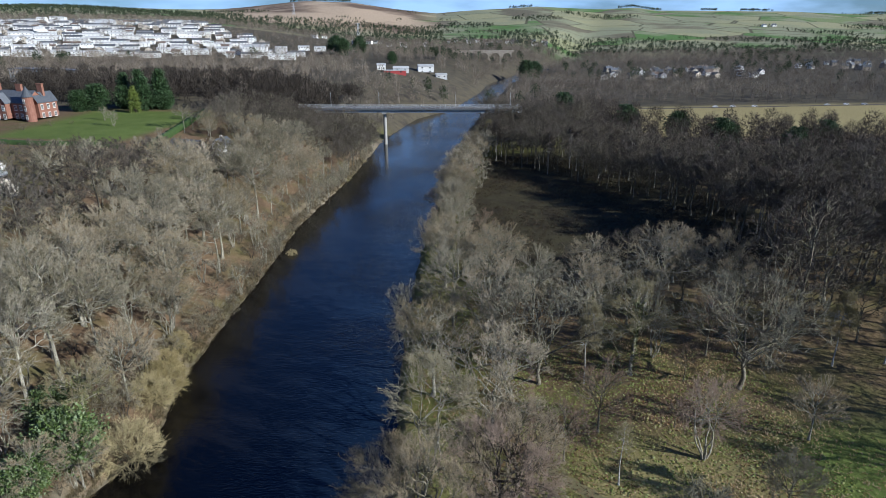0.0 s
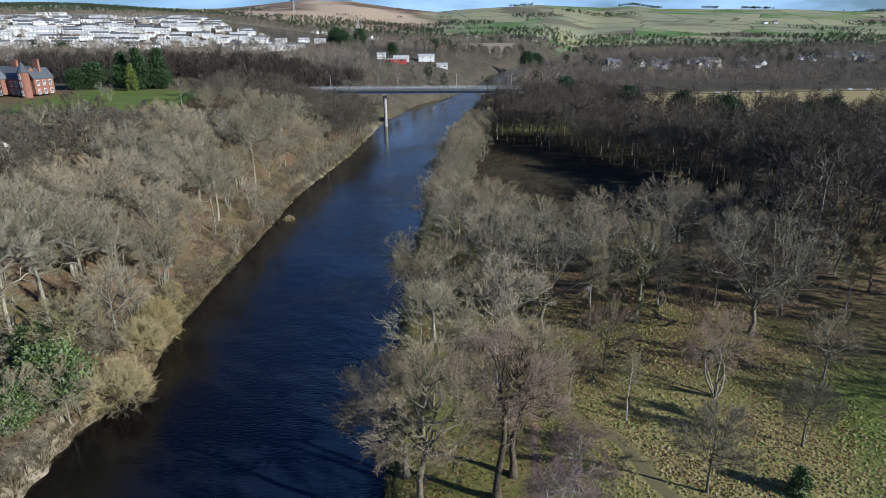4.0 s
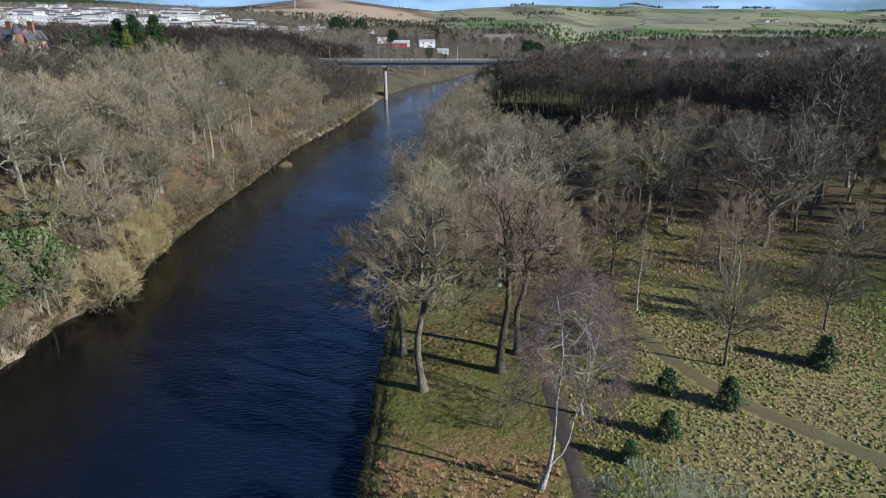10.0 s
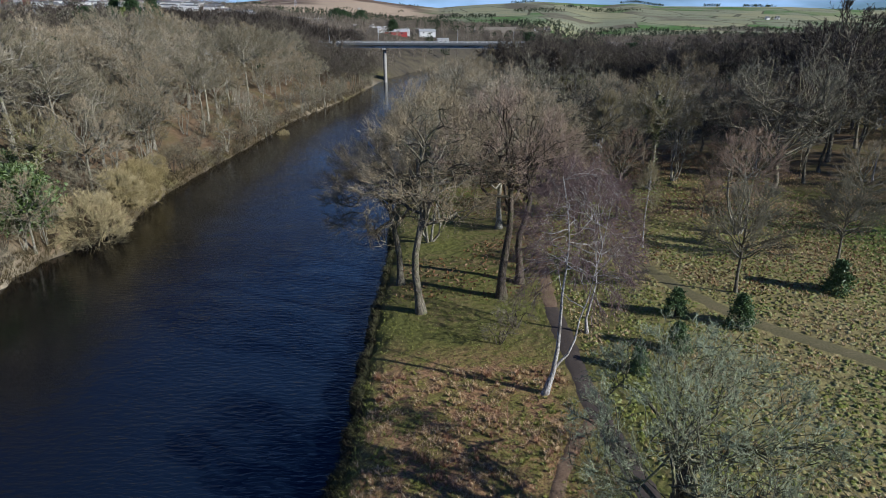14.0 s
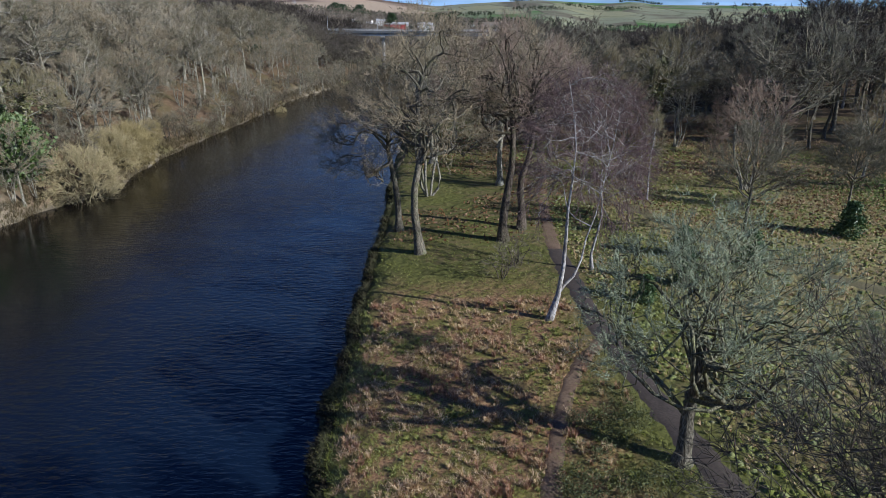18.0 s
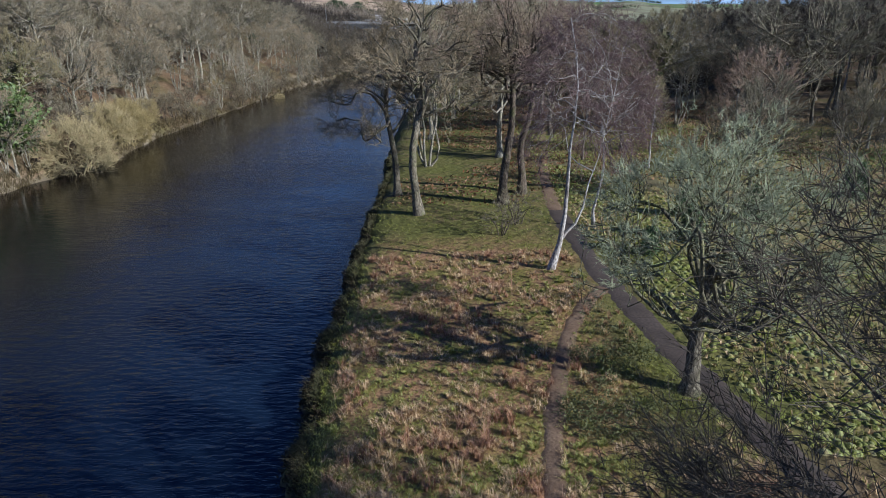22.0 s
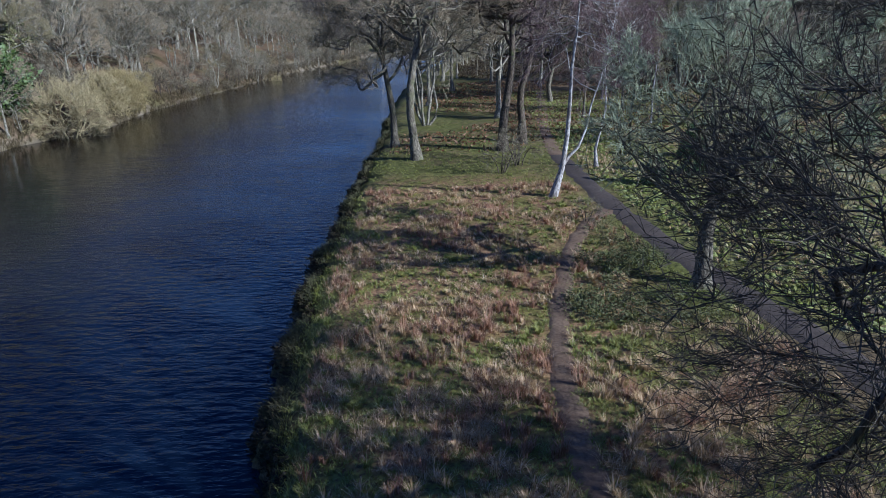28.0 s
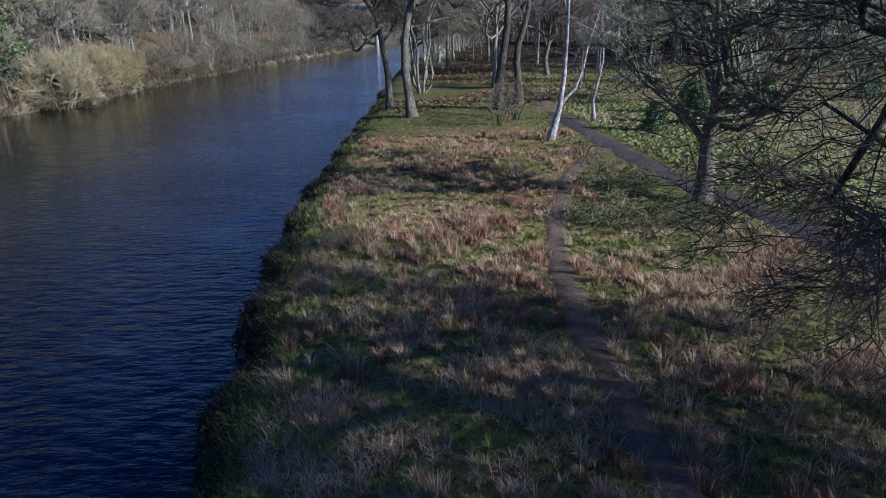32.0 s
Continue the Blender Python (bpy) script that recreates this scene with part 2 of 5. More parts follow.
hedge_mat = plain("hedge_mat", (0.04, 0.075, 0.02), (0.07, 0.11, 0.03), 1.2, 0.8, 0.8, 0.1)

glass, gn, gl, gp = nodes_of("window_glass")
gp.inputs["Base Color"].default_value = (0.03, 0.035, 0.04, 1)
gp.inputs["Roughness"].default_value = 0.08
greenhouse_glass, gn, gl, gp = nodes_of("greenhouse_glass")
gp.inputs["Base Color"].default_value = (0.35, 0.42, 0.45, 1)
gp.inputs["Roughness"].default_value = 0.12

# river: dark peaty water, sky blue put into its colour rightwards, wind ripples at two scales
river_mat, n, l, p = nodes_of("river_mat")
co = n.new("ShaderNodeTexCoord").outputs["Object"]
p.inputs["Roughness"].default_value = 0.06
p.inputs["IOR"].default_value = 1.333
rip = noise_of(n, l, co, 1.9, 4, (0.5, 1.2, 1))
swell = noise_of(n, l, co, 0.22, 3, (0.7, 1.1, 1))
gust = ramp_out(n, l, ramp(n, l, noise_of(n, l, co, 0.03, 3), 0.35, 0.65), 0.35, 1.0)
mul = n.new("ShaderNodeMath"); mul.operation = "MULTIPLY"
l.new(rip, mul.inputs[0]); l.new(gust, mul.inputs[1])
ripple_and_sky = n.new("ShaderNodeAttribute")
ripple_and_sky.attribute_name = "open"
# brown-black to blue base colour, painted in place of tree and sky reflections
l.new(mix(n, l, ripple_and_sky.outputs["Fac"], (0.007, 0.006, 0.005), (0.006, 0.013, 0.028)), p.inputs["Base Color"])
mad = n.new("ShaderNodeMath"); mad.operation = "MULTIPLY_ADD"
l.new(swell, mad.inputs[0]); mad.inputs[1].default_value = 0.9; l.new(mul.outputs[0], mad.inputs[2])
wavy = n.new("ShaderNodeMath"); wavy.operation = "MULTIPLY"
l.new(mad.outputs[0], wavy.inputs[0]); l.new(ramp_out(n, l, ripple_and_sky.outputs["Fac"], 0.45, 3.0), wavy.inputs[1])
bump_of(n, l, p, wavy.outputs[0], 0.55, 0.14)


# ---- shape of the land ----
YK = [-5000, -200, -60, 5, 15, 27, 42, 60, 80, 91, 114, 140, 172, 219, 255, 290, 336, 404, 494, 552, 696, 800, 1000, 1400, 6000]
XL = [-70, -66, -60, -56, -56, -56, -56, -56, -56, -52, -55, -55, -54, -54, -50, -46, -43, -39, -22, 6, 40, 56, 120, 260, 1500]
XR = [4, 0, -2, -5.0, -6.0, -7.4, -7.5, -7.8, -7.6, -8.5, -9, -9, -8, -5, 0, 5, 12, 20, 28, 38, 66, 84, 150, 300, 1560]


def S(v, a, b):
    q = np.clip((v - a) / (b - a), 0, 1)
    return q * q * (3 - 2 * q)


SKY_U = [-0.95, -0.68, -0.62, -0.5, -0.39, -0.33, -0.29, -0.21, -0.14, -0.07, -0.01, 0.06, 0.14, 0.2, 0.25, 0.287, 0.32, 0.38, 0.53, 0.62, 0.9]
SKY_V = [50, 30, 30, 28, 26, 27, 31, 41, 39, 27, 19, 25, 31, 28, 27, 31, 25, 25, 23, 18, 20]


def fbm(x, y, s):
    """Soft uneven ground out of a few crossing waves."""
    return (np.sin(x / s + 1.7 * np.sin(y / s * 0.7 + 1)) + np.sin(y / s * 1.13 + 1.4 * np.sin(x / s * 0.83 + 2)) + 0.5 * np.sin((x + y) / s * 2.3)) / 2.5


def H(x, y):
    """Height of the ground."""
    x, y = np.asarray(x, float), np.asarray(y, float)
    wob = 0.5 * np.sin(y / 3.1) * np.sin(y / 1.3 + 1) + 0.35 * np.sin(y / 0.9)
    dr = x - np.interp(y, YK, XR) - wob * 0.85
    dl = np.interp(y, YK, XL) - x + wob * 1.2
    right = np.interp(dr, [-25, -3, 0, 0.2, 0.7, 1.6, 2.4, 6, 60, 120, 300, 1500], [-2.5, -1.5, -0.05, 0.75, 1.2, 1.6, 1.78, 2.0, 2.8, 5, 8, 16])
    left = np.interp(dl, [-25, -3, 0, 0.8, 2.5, 6, 14, 30, 60, 80, 95, 160, 400, 1500], [-2.5, -1.5, -0.05, 1.0, 2.3, 4.2, 8.0, 14, 22, 26, 27, 28, 30, 34])
    spit = S(y, 320, 360) * (1 - S(y, 400, 440))
    left = left * (1 - spit * 0.6 * (1 - S(dl, 18, 60)))
    h = np.maximum(left, right)
    a = x / np.maximum(y, 300)
    dry = S(np.maximum(dr, dl), 2, 12)
    h = h + dry * 0.25 * fbm(x, y, 6.0) * (1 - S(y, 400, 900)) * (1 - S(-x, 110, 130) * (1 - S(-x, 210, 240)) * S(y, 225, 245) * (1 - S(y, 350, 370)))
    h = h + S(y, 680, 1250) * 42 * S(-a, 0.05, 0.42) + S(y, 1200, 1900) * 30 * S(-a, 0.3, 0.6)
    ridge = 70 + np.interp(a, SKY_U, SKY_V) / 1234 * 3300
    q = S(y, 1300, 3300) ** 1.15
    h = h * (1 - q) + q * (ridge + 9 * fbm(x, y, 260) * (1 - S(y, 2900, 3300)))
    h = h - S(y, 3400, 4700) * 60
    return h


def hz(x, y):
    return float(H(x, y))


def mesh_np(name, verts, quads=None, tris=None, smooth=False):
    """A mesh out of arrays."""
    me = bpy.data.meshes.new(name)
    verts = np.asarray(verts, np.float32).reshape(-1, 3)
    quads = np.zeros((0, 4), np.int32) if quads is None or len(quads) == 0 else np.asarray(quads, np.int32).reshape(-1, 4)
    tris = np.zeros((0, 3), np.int32) if tris is None or len(tris) == 0 else np.asarray(tris, np.int32).reshape(-1, 3)
    me.vertices.add(len(verts))
    me.vertices.foreach_set("co", verts.ravel())
    nl = quads.size + tris.size
    me.loops.add(nl)
    me.loops.foreach_set("vertex_index", np.concatenate([quads.ravel(), tris.ravel()]))
    me.polygons.add(len(quads) + len(tris))
    starts = np.concatenate([np.arange(len(quads)) * 4, quads.size + np.arange(len(tris)) * 3]).astype(np.int32)
    me.polygons.foreach_set("loop_start", starts)
    if smooth:
        me.polygons.foreach_set("use_smooth", np.ones(len(starts), bool))
    me.update(calc_edges=True)
    return me


def add(name, me, material, parent=None, label=""):
    me.materials.append(material)
    ob = new(name, me)
    if parent:
        ob.parent = parent
    if label:
        ob["label"] = label
    return ob


def base(name, m, label, category, group=""):
    ob = new(name)
    ob.empty_display_size = 0.3
    ob.matrix_basis = m
    return tagged(ob, label, category, group)


def grown(lo, hi, step, rate):
    out = [lo]
    while out[-1] < hi:
        out.append(out[-1] + step)
        step *= rate
    return out


gx = np.array([-v for v in grown(130, 4900, 3, 1.11)][::-1] + list(np.arange(-127, -62, 2.5)) + list(np.arange(-62, -46, 0.8)) + list(np.arange(-46, -12, 3.0))
              + list(np.arange(-12, 20, 0.45)) + list(np.arange(20, 130, 2.5)) + grown(130, 4900, 3, 1.11))
gy = np.array([-v for v in grown(6, 4700, 4, 1.2)][::-1] + list(np.arange(-3, 80, 0.55)) + list(np.arange(80, 450, 2.5)) + grown(450, 4750, 4, 1.045))
X, Y = np.meshgrid(gx, gy)
Z = H(X, Y)
nx, ny = len(gx), len(gy)
idx = np.arange(nx * ny).reshape(ny, nx)
q = np.stack([idx[:-1, :-1], idx[:-1, 1:], idx[1:, 1:], idx[1:, :-1]], -1).reshape(-1, 4)
ground_me = mesh_np("ground", np.stack([X, Y, Z], -1), q, smooth=True)
xr_, xl_ = np.interp(Y, YK, XR), np.interp(Y, YK, XL)
MASK = {
    "lawn": 0.9 * S(-X + (Y - 290) * 0.12, 124, 130) * (1 - S(-X, 184, 190)) * S(Y + (X + 155) * 0.1, 246, 250) * (1 - S(Y, 330, 338)) + S(X, 46, 62) * (1 - S(Y, 85, 100)) * 0.8,
    "litter": np.clip(S(xl_ - X, -1, 0.6) * (1 - S(-X, 115, 128)) * (1 - S(Y, 380, 420)) + S(X, 6, 14) * S(Y, 76, 92) * (1 - S(X, 115, 135)) * (1 - S(Y, 160, 180)) * 0.75
                      + S(X, 80, 100) * S(Y, 150, 200) * (1 - S(Y, 400, 430)) + S(X, 7.5, 10) * (1 - S(Y, 18, 24)) * 0.7 + S(-X, 112, 122) * S(Y, 150, 235) * (1 - S(Y, 335, 345)), 0, 1),
    "dry": S(X, 125, 150) * S(Y, 375, 400) * (1 - S(Y, 520, 540)) + 0.5 * S(X, 18, 26) * (1 - S(X, 46, 60)) * (1 - S(Y, 76, 95)),
    "mud": np.clip((1 - S(Z, 0.2, 0.7)) * (X > -200), 0, 1) * (Y < 900),
    "wood": np.maximum(S(Y, 400, 440), S(Y, 338, 346) * S(-X, 60, 90)) * (1 - S(Y, 1400, 1700)),
    # brown heath whose colour also carries cloud shade
    "shaded_heath": S(X - xr_, 8, 16) * S(Y, 160, 180) * (1 - S(Y, 330, 360)) * (1 - S(X, 105, 125)),
    "sand": S(xl_ - X, -3, 0) * (1 - S(xl_ - X, 3, 5)) * (np.exp(-((Y - 70) / 9) ** 2) + np.exp(-((Y - 113) / 4) ** 2) + 0.8 * np.exp(-((Y - 250) / 22) ** 2) + np.exp(-((Y - 370) / 22) ** 2)),
    "bank": S(X - xr_, 1.2, 3.0) * (1 - S(X, 8, 13)) * (1 - S(Y, 46, 54)),
    "far": S(Y, 1250, 1600),
    "brown": S(Y, 1700, 2000) * S(X / np.maximum(Y, 300), -0.40, -0.30) * (1 - S(X / np.maximum(Y, 300), -0.06, 0.02)),
}
for key, v in MASK.items():
    at = ground_me.attributes.new(key, "FLOAT", "POINT")
    at.data.foreach_set("value", np.clip(v, 0, 1).astype(np.float32).ravel())

ground_mat, n, l, p = nodes_of("ground_mat")
co = n.new("ShaderNodeTexCoord").outputs["Object"]


def attr(key):
    t = n.new("ShaderNodeAttribute")
    t.attribute_name = key
    return t.outputs["Fac"]


n1, n2, n3 = noise_of(n, l, co, 0.12, 4), noise_of(n, l, co, 1.1, 6), noise_of(n, l, co, 6, 5)
c = mix(n, l, ramp(n, l, n2, 0.35, 0.65), (0.11, 0.12, 0.035), (0.22, 0.17, 0.08))
c = mix(n, l, ramp(n, l, n1, 0.42, 0.62), c, (0.15, 0.155, 0.045))
lit = mix(n, l, ramp(n, l, n2, 0.3, 0.7), (0.13, 0.085, 0.05), (0.21, 0.145, 0.09))
lit = mix(n, l, ramp(n, l, n1, 0.45, 0.7), lit, (0.13, 0.115, 0.05))
mat_ted = mix(n, l, ramp(n, l, noise_of(n, l, co, 0.55, 4), 0.40, 0.60), (0.38, 0.225, 0.12), (0.23, 0.21, 0.06))
mat_ted = mix(n, l, ramp(n, l, n3, 0.45, 0.7), mat_ted, (0.17, 0.105, 0.065))
c = mix(n, l, attr("bank"), c, mat_ted)
c = mix(n, l, attr("litter"), c, lit)
c = mix(n, l, attr("dry"), c, mix(n, l, ramp(n, l, n2, 0.3, 0.7), (0.38, 0.31, 0.14), (0.22, 0.20, 0.07)))
c = mix(n, l, attr("lawn"), c, mix(n, l, ramp(n, l, n1, 0.3, 0.7), (0.10, 0.155, 0.03), (0.15, 0.20, 0.05)))
c = mix(n, l, attr("mud"), c, mix(n, l, ramp(n, l, n2, 0.3, 0.7), (0.09, 0.075, 0.05), (0.16, 0.135, 0.10)))
c = mix(n, l, attr("wood"), c, mix(n, l, ramp(n, l, n1, 0.35, 0.65), (0.075, 0.064, 0.05), (0.12, 0.105, 0.07)))
c = mix(n, l, attr("dry"), c, (0.36, 0.30, 0.14))
# heath ground: brown soil, darkened further to paint the cloud shadow
c = mix(n, l, attr("shaded_heath"), c, mix(n, l, ramp(n, l, n1, 0.35, 0.65), (0.045, 0.038, 0.024), (0.07, 0.062, 0.032)))
c = mix(n, l, attr("sand"), c, mix(n, l, ramp(n, l, n2, 0.3, 0.7), (0.26, 0.22, 0.16), (0.36, 0.31, 0.22)))
vor = n.new("ShaderNodeTexVoronoi")
vor.inputs["Scale"].default_value = 1 / 210
l.new(co, vor.inputs["Vector"])
sep = n.new("ShaderNodeSeparateColor")
l.new(vor.outputs["Color"], sep.inputs[0])
fld = mix(n, l, ramp(n, l, sep.outputs[0], 0.35, 0.55), (0.12, 0.215, 0.065), (0.36, 0.35, 0.20))
fld = mix(n, l, ramp(n, l, sep.outputs[1], 0.72, 0.76), fld, (0.18, 0.16, 0.11))
fld = mix(n, l, ramp(n, l, noise_of(n, l, co, 0.006, 5), 0.45, 0.6), fld, (0.29, 0.30, 0.19))
edge = n.new("ShaderNodeTexVoronoi")
edge.feature = "DISTANCE_TO_EDGE"
edge.inputs["Scale"].default_value = 1 / 210
l.new(co, edge.inputs["Vector"])
fld = mix(n, l, ramp(n, l, edge.outputs["Distance"], 0.02, 0.008), fld, (0.12, 0.115, 0.07))
moor = mix(n, l, ramp(n, l, noise_of(n, l, co, 0.0028, 6), 0.44, 0.56), (0.17, 0.12, 0.085), (0.52, 0.40, 0.28))
fld = mix(n, l, attr("brown"), fld, moor)
c = mix(n, l, attr("far"), c, fld)
c = mix(n, l, ramp(n, l, n3, 0.3, 0.75), c, mix(n, l, 1.0, c, (0.62, 0.60, 0.58), "MULTIPLY"))
l.new(c, p.inputs["Base Color"])
p.inputs["Roughness"].default_value = 0.95
p.inputs["Specular IOR Level"].default_value = 0.1
bump_of(n, l, p, n2, 0.9, 0.35)
ground = add("ground", ground_me, ground_mat)
tagged(ground, "rough winter grassland, wooded banks and far hills", "ground", kind="structure")

# river
ry = np.array(list(np.arange(-900, -20, 40)) + list(np.arange(-20, 430, 5)) + list(np.arange(430, 1100, 12)))
rl, rr = np.interp(ry, YK, XL) - 5, np.interp(ry, YK, XR) + 5
cols = np.linspace(0, 1, 12)
RX = rl[:, None] + (rr - rl)[:, None] * cols[None]
RY = np.repeat(ry[:, None], 12, 1)
ri = np.arange(RX.size).reshape(RX.shape)
rq = np.stack([ri[:-1, :-1], ri[:-1, 1:], ri[1:, 1:], ri[1:, :-1]], -1).reshape(-1, 4)
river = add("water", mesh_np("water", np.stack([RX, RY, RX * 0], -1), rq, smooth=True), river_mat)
# 0 by the left bank, 1 at the right: scales ripples and painted sky blue
ripple_and_sky_share = river.data.attributes.new("open", "FLOAT", "POINT")
ripple_and_sky_share.data.foreach_set("value", np.repeat(S(cols, 0.15, 0.85)[None], len(ry), 0).astype(np.float32).ravel())
tagged(river, "dark blue rippled river between wooded banks", "river", kind="structure")


def ribbon(name, pts, width, material, label, lift=0.05, step=0.6, category="path"):
    """A path that follows the ground along a line."""
    pts = np.array(pts, float)
    s = np.concatenate([[0], np.cumsum(np.hypot(*np.diff(pts, axis=0).T))])
    t = np.arange(0, s[-1], step)
    px, py = np.interp(t, s, pts[:, 0]), np.interp(t, s, pts[:, 1])
    for _ in range(12):
        px[1:-1] = (px[:-2] + 2 * px[1:-1] + px[2:]) / 4
        py[1:-1] = (py[:-2] + 2 * py[1:-1] + py[2:]) / 4
    tx, ty = np.gradient(px), np.gradient(py)
    ln = np.hypot(tx, ty)
    rng = np.random.default_rng(len(pts))
    across = np.linspace(-1, 1, 7)
    w = width / 2 * (1 + 0.12 * rng.standard_normal((len(t), 1)))
    ox = px[:, None] + across[None] * w * (ty / ln)[:, None]
    oy = py[:, None] - across[None] * w * (tx / ln)[:, None]
    oz = H(ox, oy) + lift * (1 - np.abs(across) ** 4)[None] * 1.6 - 0.02
    i = np.arange(ox.size).reshape(ox.shape)
    f = np.stack([i[:-1, :-1], i[:-1, 1:], i[1:, 1:], i[1:, :-1]], -1).reshape(-1, 4)
    ob = add(name, mesh_np(name, np.stack([ox, oy, oz], -1), f, smooth=True), material)
    return tagged(ob, label, category, kind="structure")


TARMAC = [(20, -40), (17.5, 0), (16.0, 15), (15.2, 20.5), (14.4, 25), (13.8, 30), (13.1, 35.5), (12.3, 40), (12.1, 47), (12.2, 53), (12.0, 60)]
WOODS_PATH = [(12.0, 59.5), (12.6, 68), (14, 82), (17, 100), (20, 125)]
FOOT = [(5.5, -30), (5.0, 0), (4.6, 9), (4.4, 13.7), (4.8, 18), (5.5, 22.5), (6.4, 26.5), (7.3, 29.5), (8.4, 33), (10.2, 36.8), (12.2, 39)]
TRACK = [(14, 84), (20, 79), (25.5, 74), (27.5, 66), (31, 57), (35, 52), (41, 45.5), (52, 34), (70, 15)]
ribbon("tarmac_path", TARMAC, 1.9, tarmac, "narrow grey tarmac path along the river meadow")
ribbon("foot_path", FOOT, 1.1, earth_path, "trodden bare-earth footpath through rough grass")
ribbon("woodland_path", WOODS_PATH, 1.7, earth_path, "trodden leafy path under the bare trees")
ribbon("grass_track", TRACK, 2.4, track_mat, "worn grassy wheel track across the meadow", 0.03)


# ---- trees ----
def arcs(a, b, k, bend, rng, up=0.0):
    """Curved lines from a to b, k points each, that wander smoothly sideways and rise in the middle."""
    t = np.linspace(0, 1, k)[None, :, None]
    d = b - a
    ln = np.linalg.norm(d, axis=1)[:, None, None]
    p = a[:, None] + d[:, None] * t
    for m in range(1, 2 if k < 4 else 3 if k < 6 else 5):
        p = p + ln * bend * rng.standard_normal((len(a), 1, 3)) * np.sin(np.pi * m * t) / m ** 1.1
    p[:, :, 2] += up * ln[:, :, 0] * np.sin(np.pi * t[:, :, 0])
    if k >= 5:
        p[:, 1:-1] += ln * bend * 0.07 * rng.standard_normal((len(a), k - 2, 3))
    return p


def tubes(p, r0, r1, sides, taper=1.0):
    """Round tapered tubes along many lines at once: points and four-sided faces."""
    m, k, _ = p.shape
    d = np.gradient(p, axis=1)
    d /= np.linalg.norm(d, axis=2, keepdims=True) + 1e-9
    ref = np.where(np.abs(d[:, :1, 2:3]) > 0.8, np.array([1.0, 0.1, 0]), np.array([0, 0.1, 1.0]))
    u = np.cross(d, ref)
    u /= np.linalg.norm(u, axis=2, keepdims=True) + 1e-9
    v = np.cross(d, u)
    g = (1 - np.linspace(0, 1, k)) ** taper
    r = (np.asarray(r0)[:, None] * g + np.asarray(r1)[:, None] * (1 - g))[:, :, None, None]
    an = np.arange(sides) / sides * 2 * np.pi
    ring = p[:, :, None] + r * (u[:, :, None] * np.cos(an)[None, None, :, None] + v[:, :, None] * np.sin(an)[None, None, :, None])
    i = np.arange(m * k * sides).reshape(m, k, sides)
    j = np.roll(i, -1, axis=2)
    f = np.stack([i[:, :-1], j[:, :-1], j[:, 1:], i[:, 1:]], -1).reshape(-1, 4)
    return ring.reshape(-1, 3), f


def blades(a, b, w, rng):
    """Thin pointed slips from a to b, one triangle each."""
    d = b - a
    s = np.cross(d, rng.standard_normal(a.shape))
    s *= (np.asarray(w) / (np.linalg.norm(s, axis=1) + 1e-9))[:, None] / 2
    v = np.stack([a - s, a + s, b], 1).reshape(-1, 3)
    return v, np.arange(len(v)).reshape(-1, 3)


def join(parts):
    """Several (points, faces) into one."""
    vs, fs, o = [], [], 0
    for v, f in parts:
        vs.append(v)
        fs.append(f + o)
        o += len(v)
    return (np.concatenate(vs), np.concatenate(fs)) if vs else (np.zeros((0, 3)), np.zeros((0, 4), int))


def unit(v):
    return v / (np.linalg.norm(v, axis=-1, keepdims=True) + 1e-9)


def along(p, t):
    """Points at the fraction t of the lines p, one t a line."""
    k = p.shape[1]
    g = np.clip(t * (k - 1), 0, k - 1.001)
    i = g.astype(int)
    f = (g - i)[:, None]
    r = np.arange(len(p))
    return p[r, i] * (1 - f) + p[r, i + 1] * f


# style: trunk share of the height, lowest limb, crown middle, crown half width and half height (shares of the height), limb rise, droop of twigs, crookedness
STYLE = {
    "oak": (0.45, 0.22, 0.60, 0.44, 0.42, 0.10, 0.0, 0.17),
    "spread": (0.40, 0.16, 0.58, 0.58, 0.42, 0.16, 0.0, 0.19),
    "tall": (0.74, 0.26, 0.63, 0.34, 0.38, 0.05, 0.0, 0.08),
    "round": (0.60, 0.12, 0.58, 0.40, 0.44, 0.05, 0.0, 0.06),
    "birch": (0.92, 0.28, 0.62, 0.27, 0.40, 0.10, 0.5, 0.08),
    "thin": (0.95, 0.35, 0.66, 0.14, 0.36, 0.02, 0.0, 0.06),
    "dome": (0.52, 0.17, 0.62, 0.52, 0.38, 0.08, 0.0, 0.20),
    "big": (0.50, 0.16, 0.41, 0.41, 0.41, 0.04, 0.1, 0.19),
    "gnarl": (0.74, 0.24, 0.64, 0.34, 0.38, 0.08, 0.0, 0.14),
    "stately": (0.80, 0.26, 0.62, 0.37, 0.40, 0.08, 0.0, 0.16),
    "shrub": (0.10, 0.02, 0.50, 0.62, 0.52, 0.02, 0.0, 0.06),
    "vase": (0.30, 0.10, 0.58, 0.36, 0.44, 0.02, 0.0, 0.07),
}
CLUMPED = ("oak", "spread", "tall", "round", "dome", "gnarl", "stately")
COUNT = {"near": (13, 11, 11, 9), "mid": (12, 11, 12, 6), "far": (9, 8, 9, 5)}


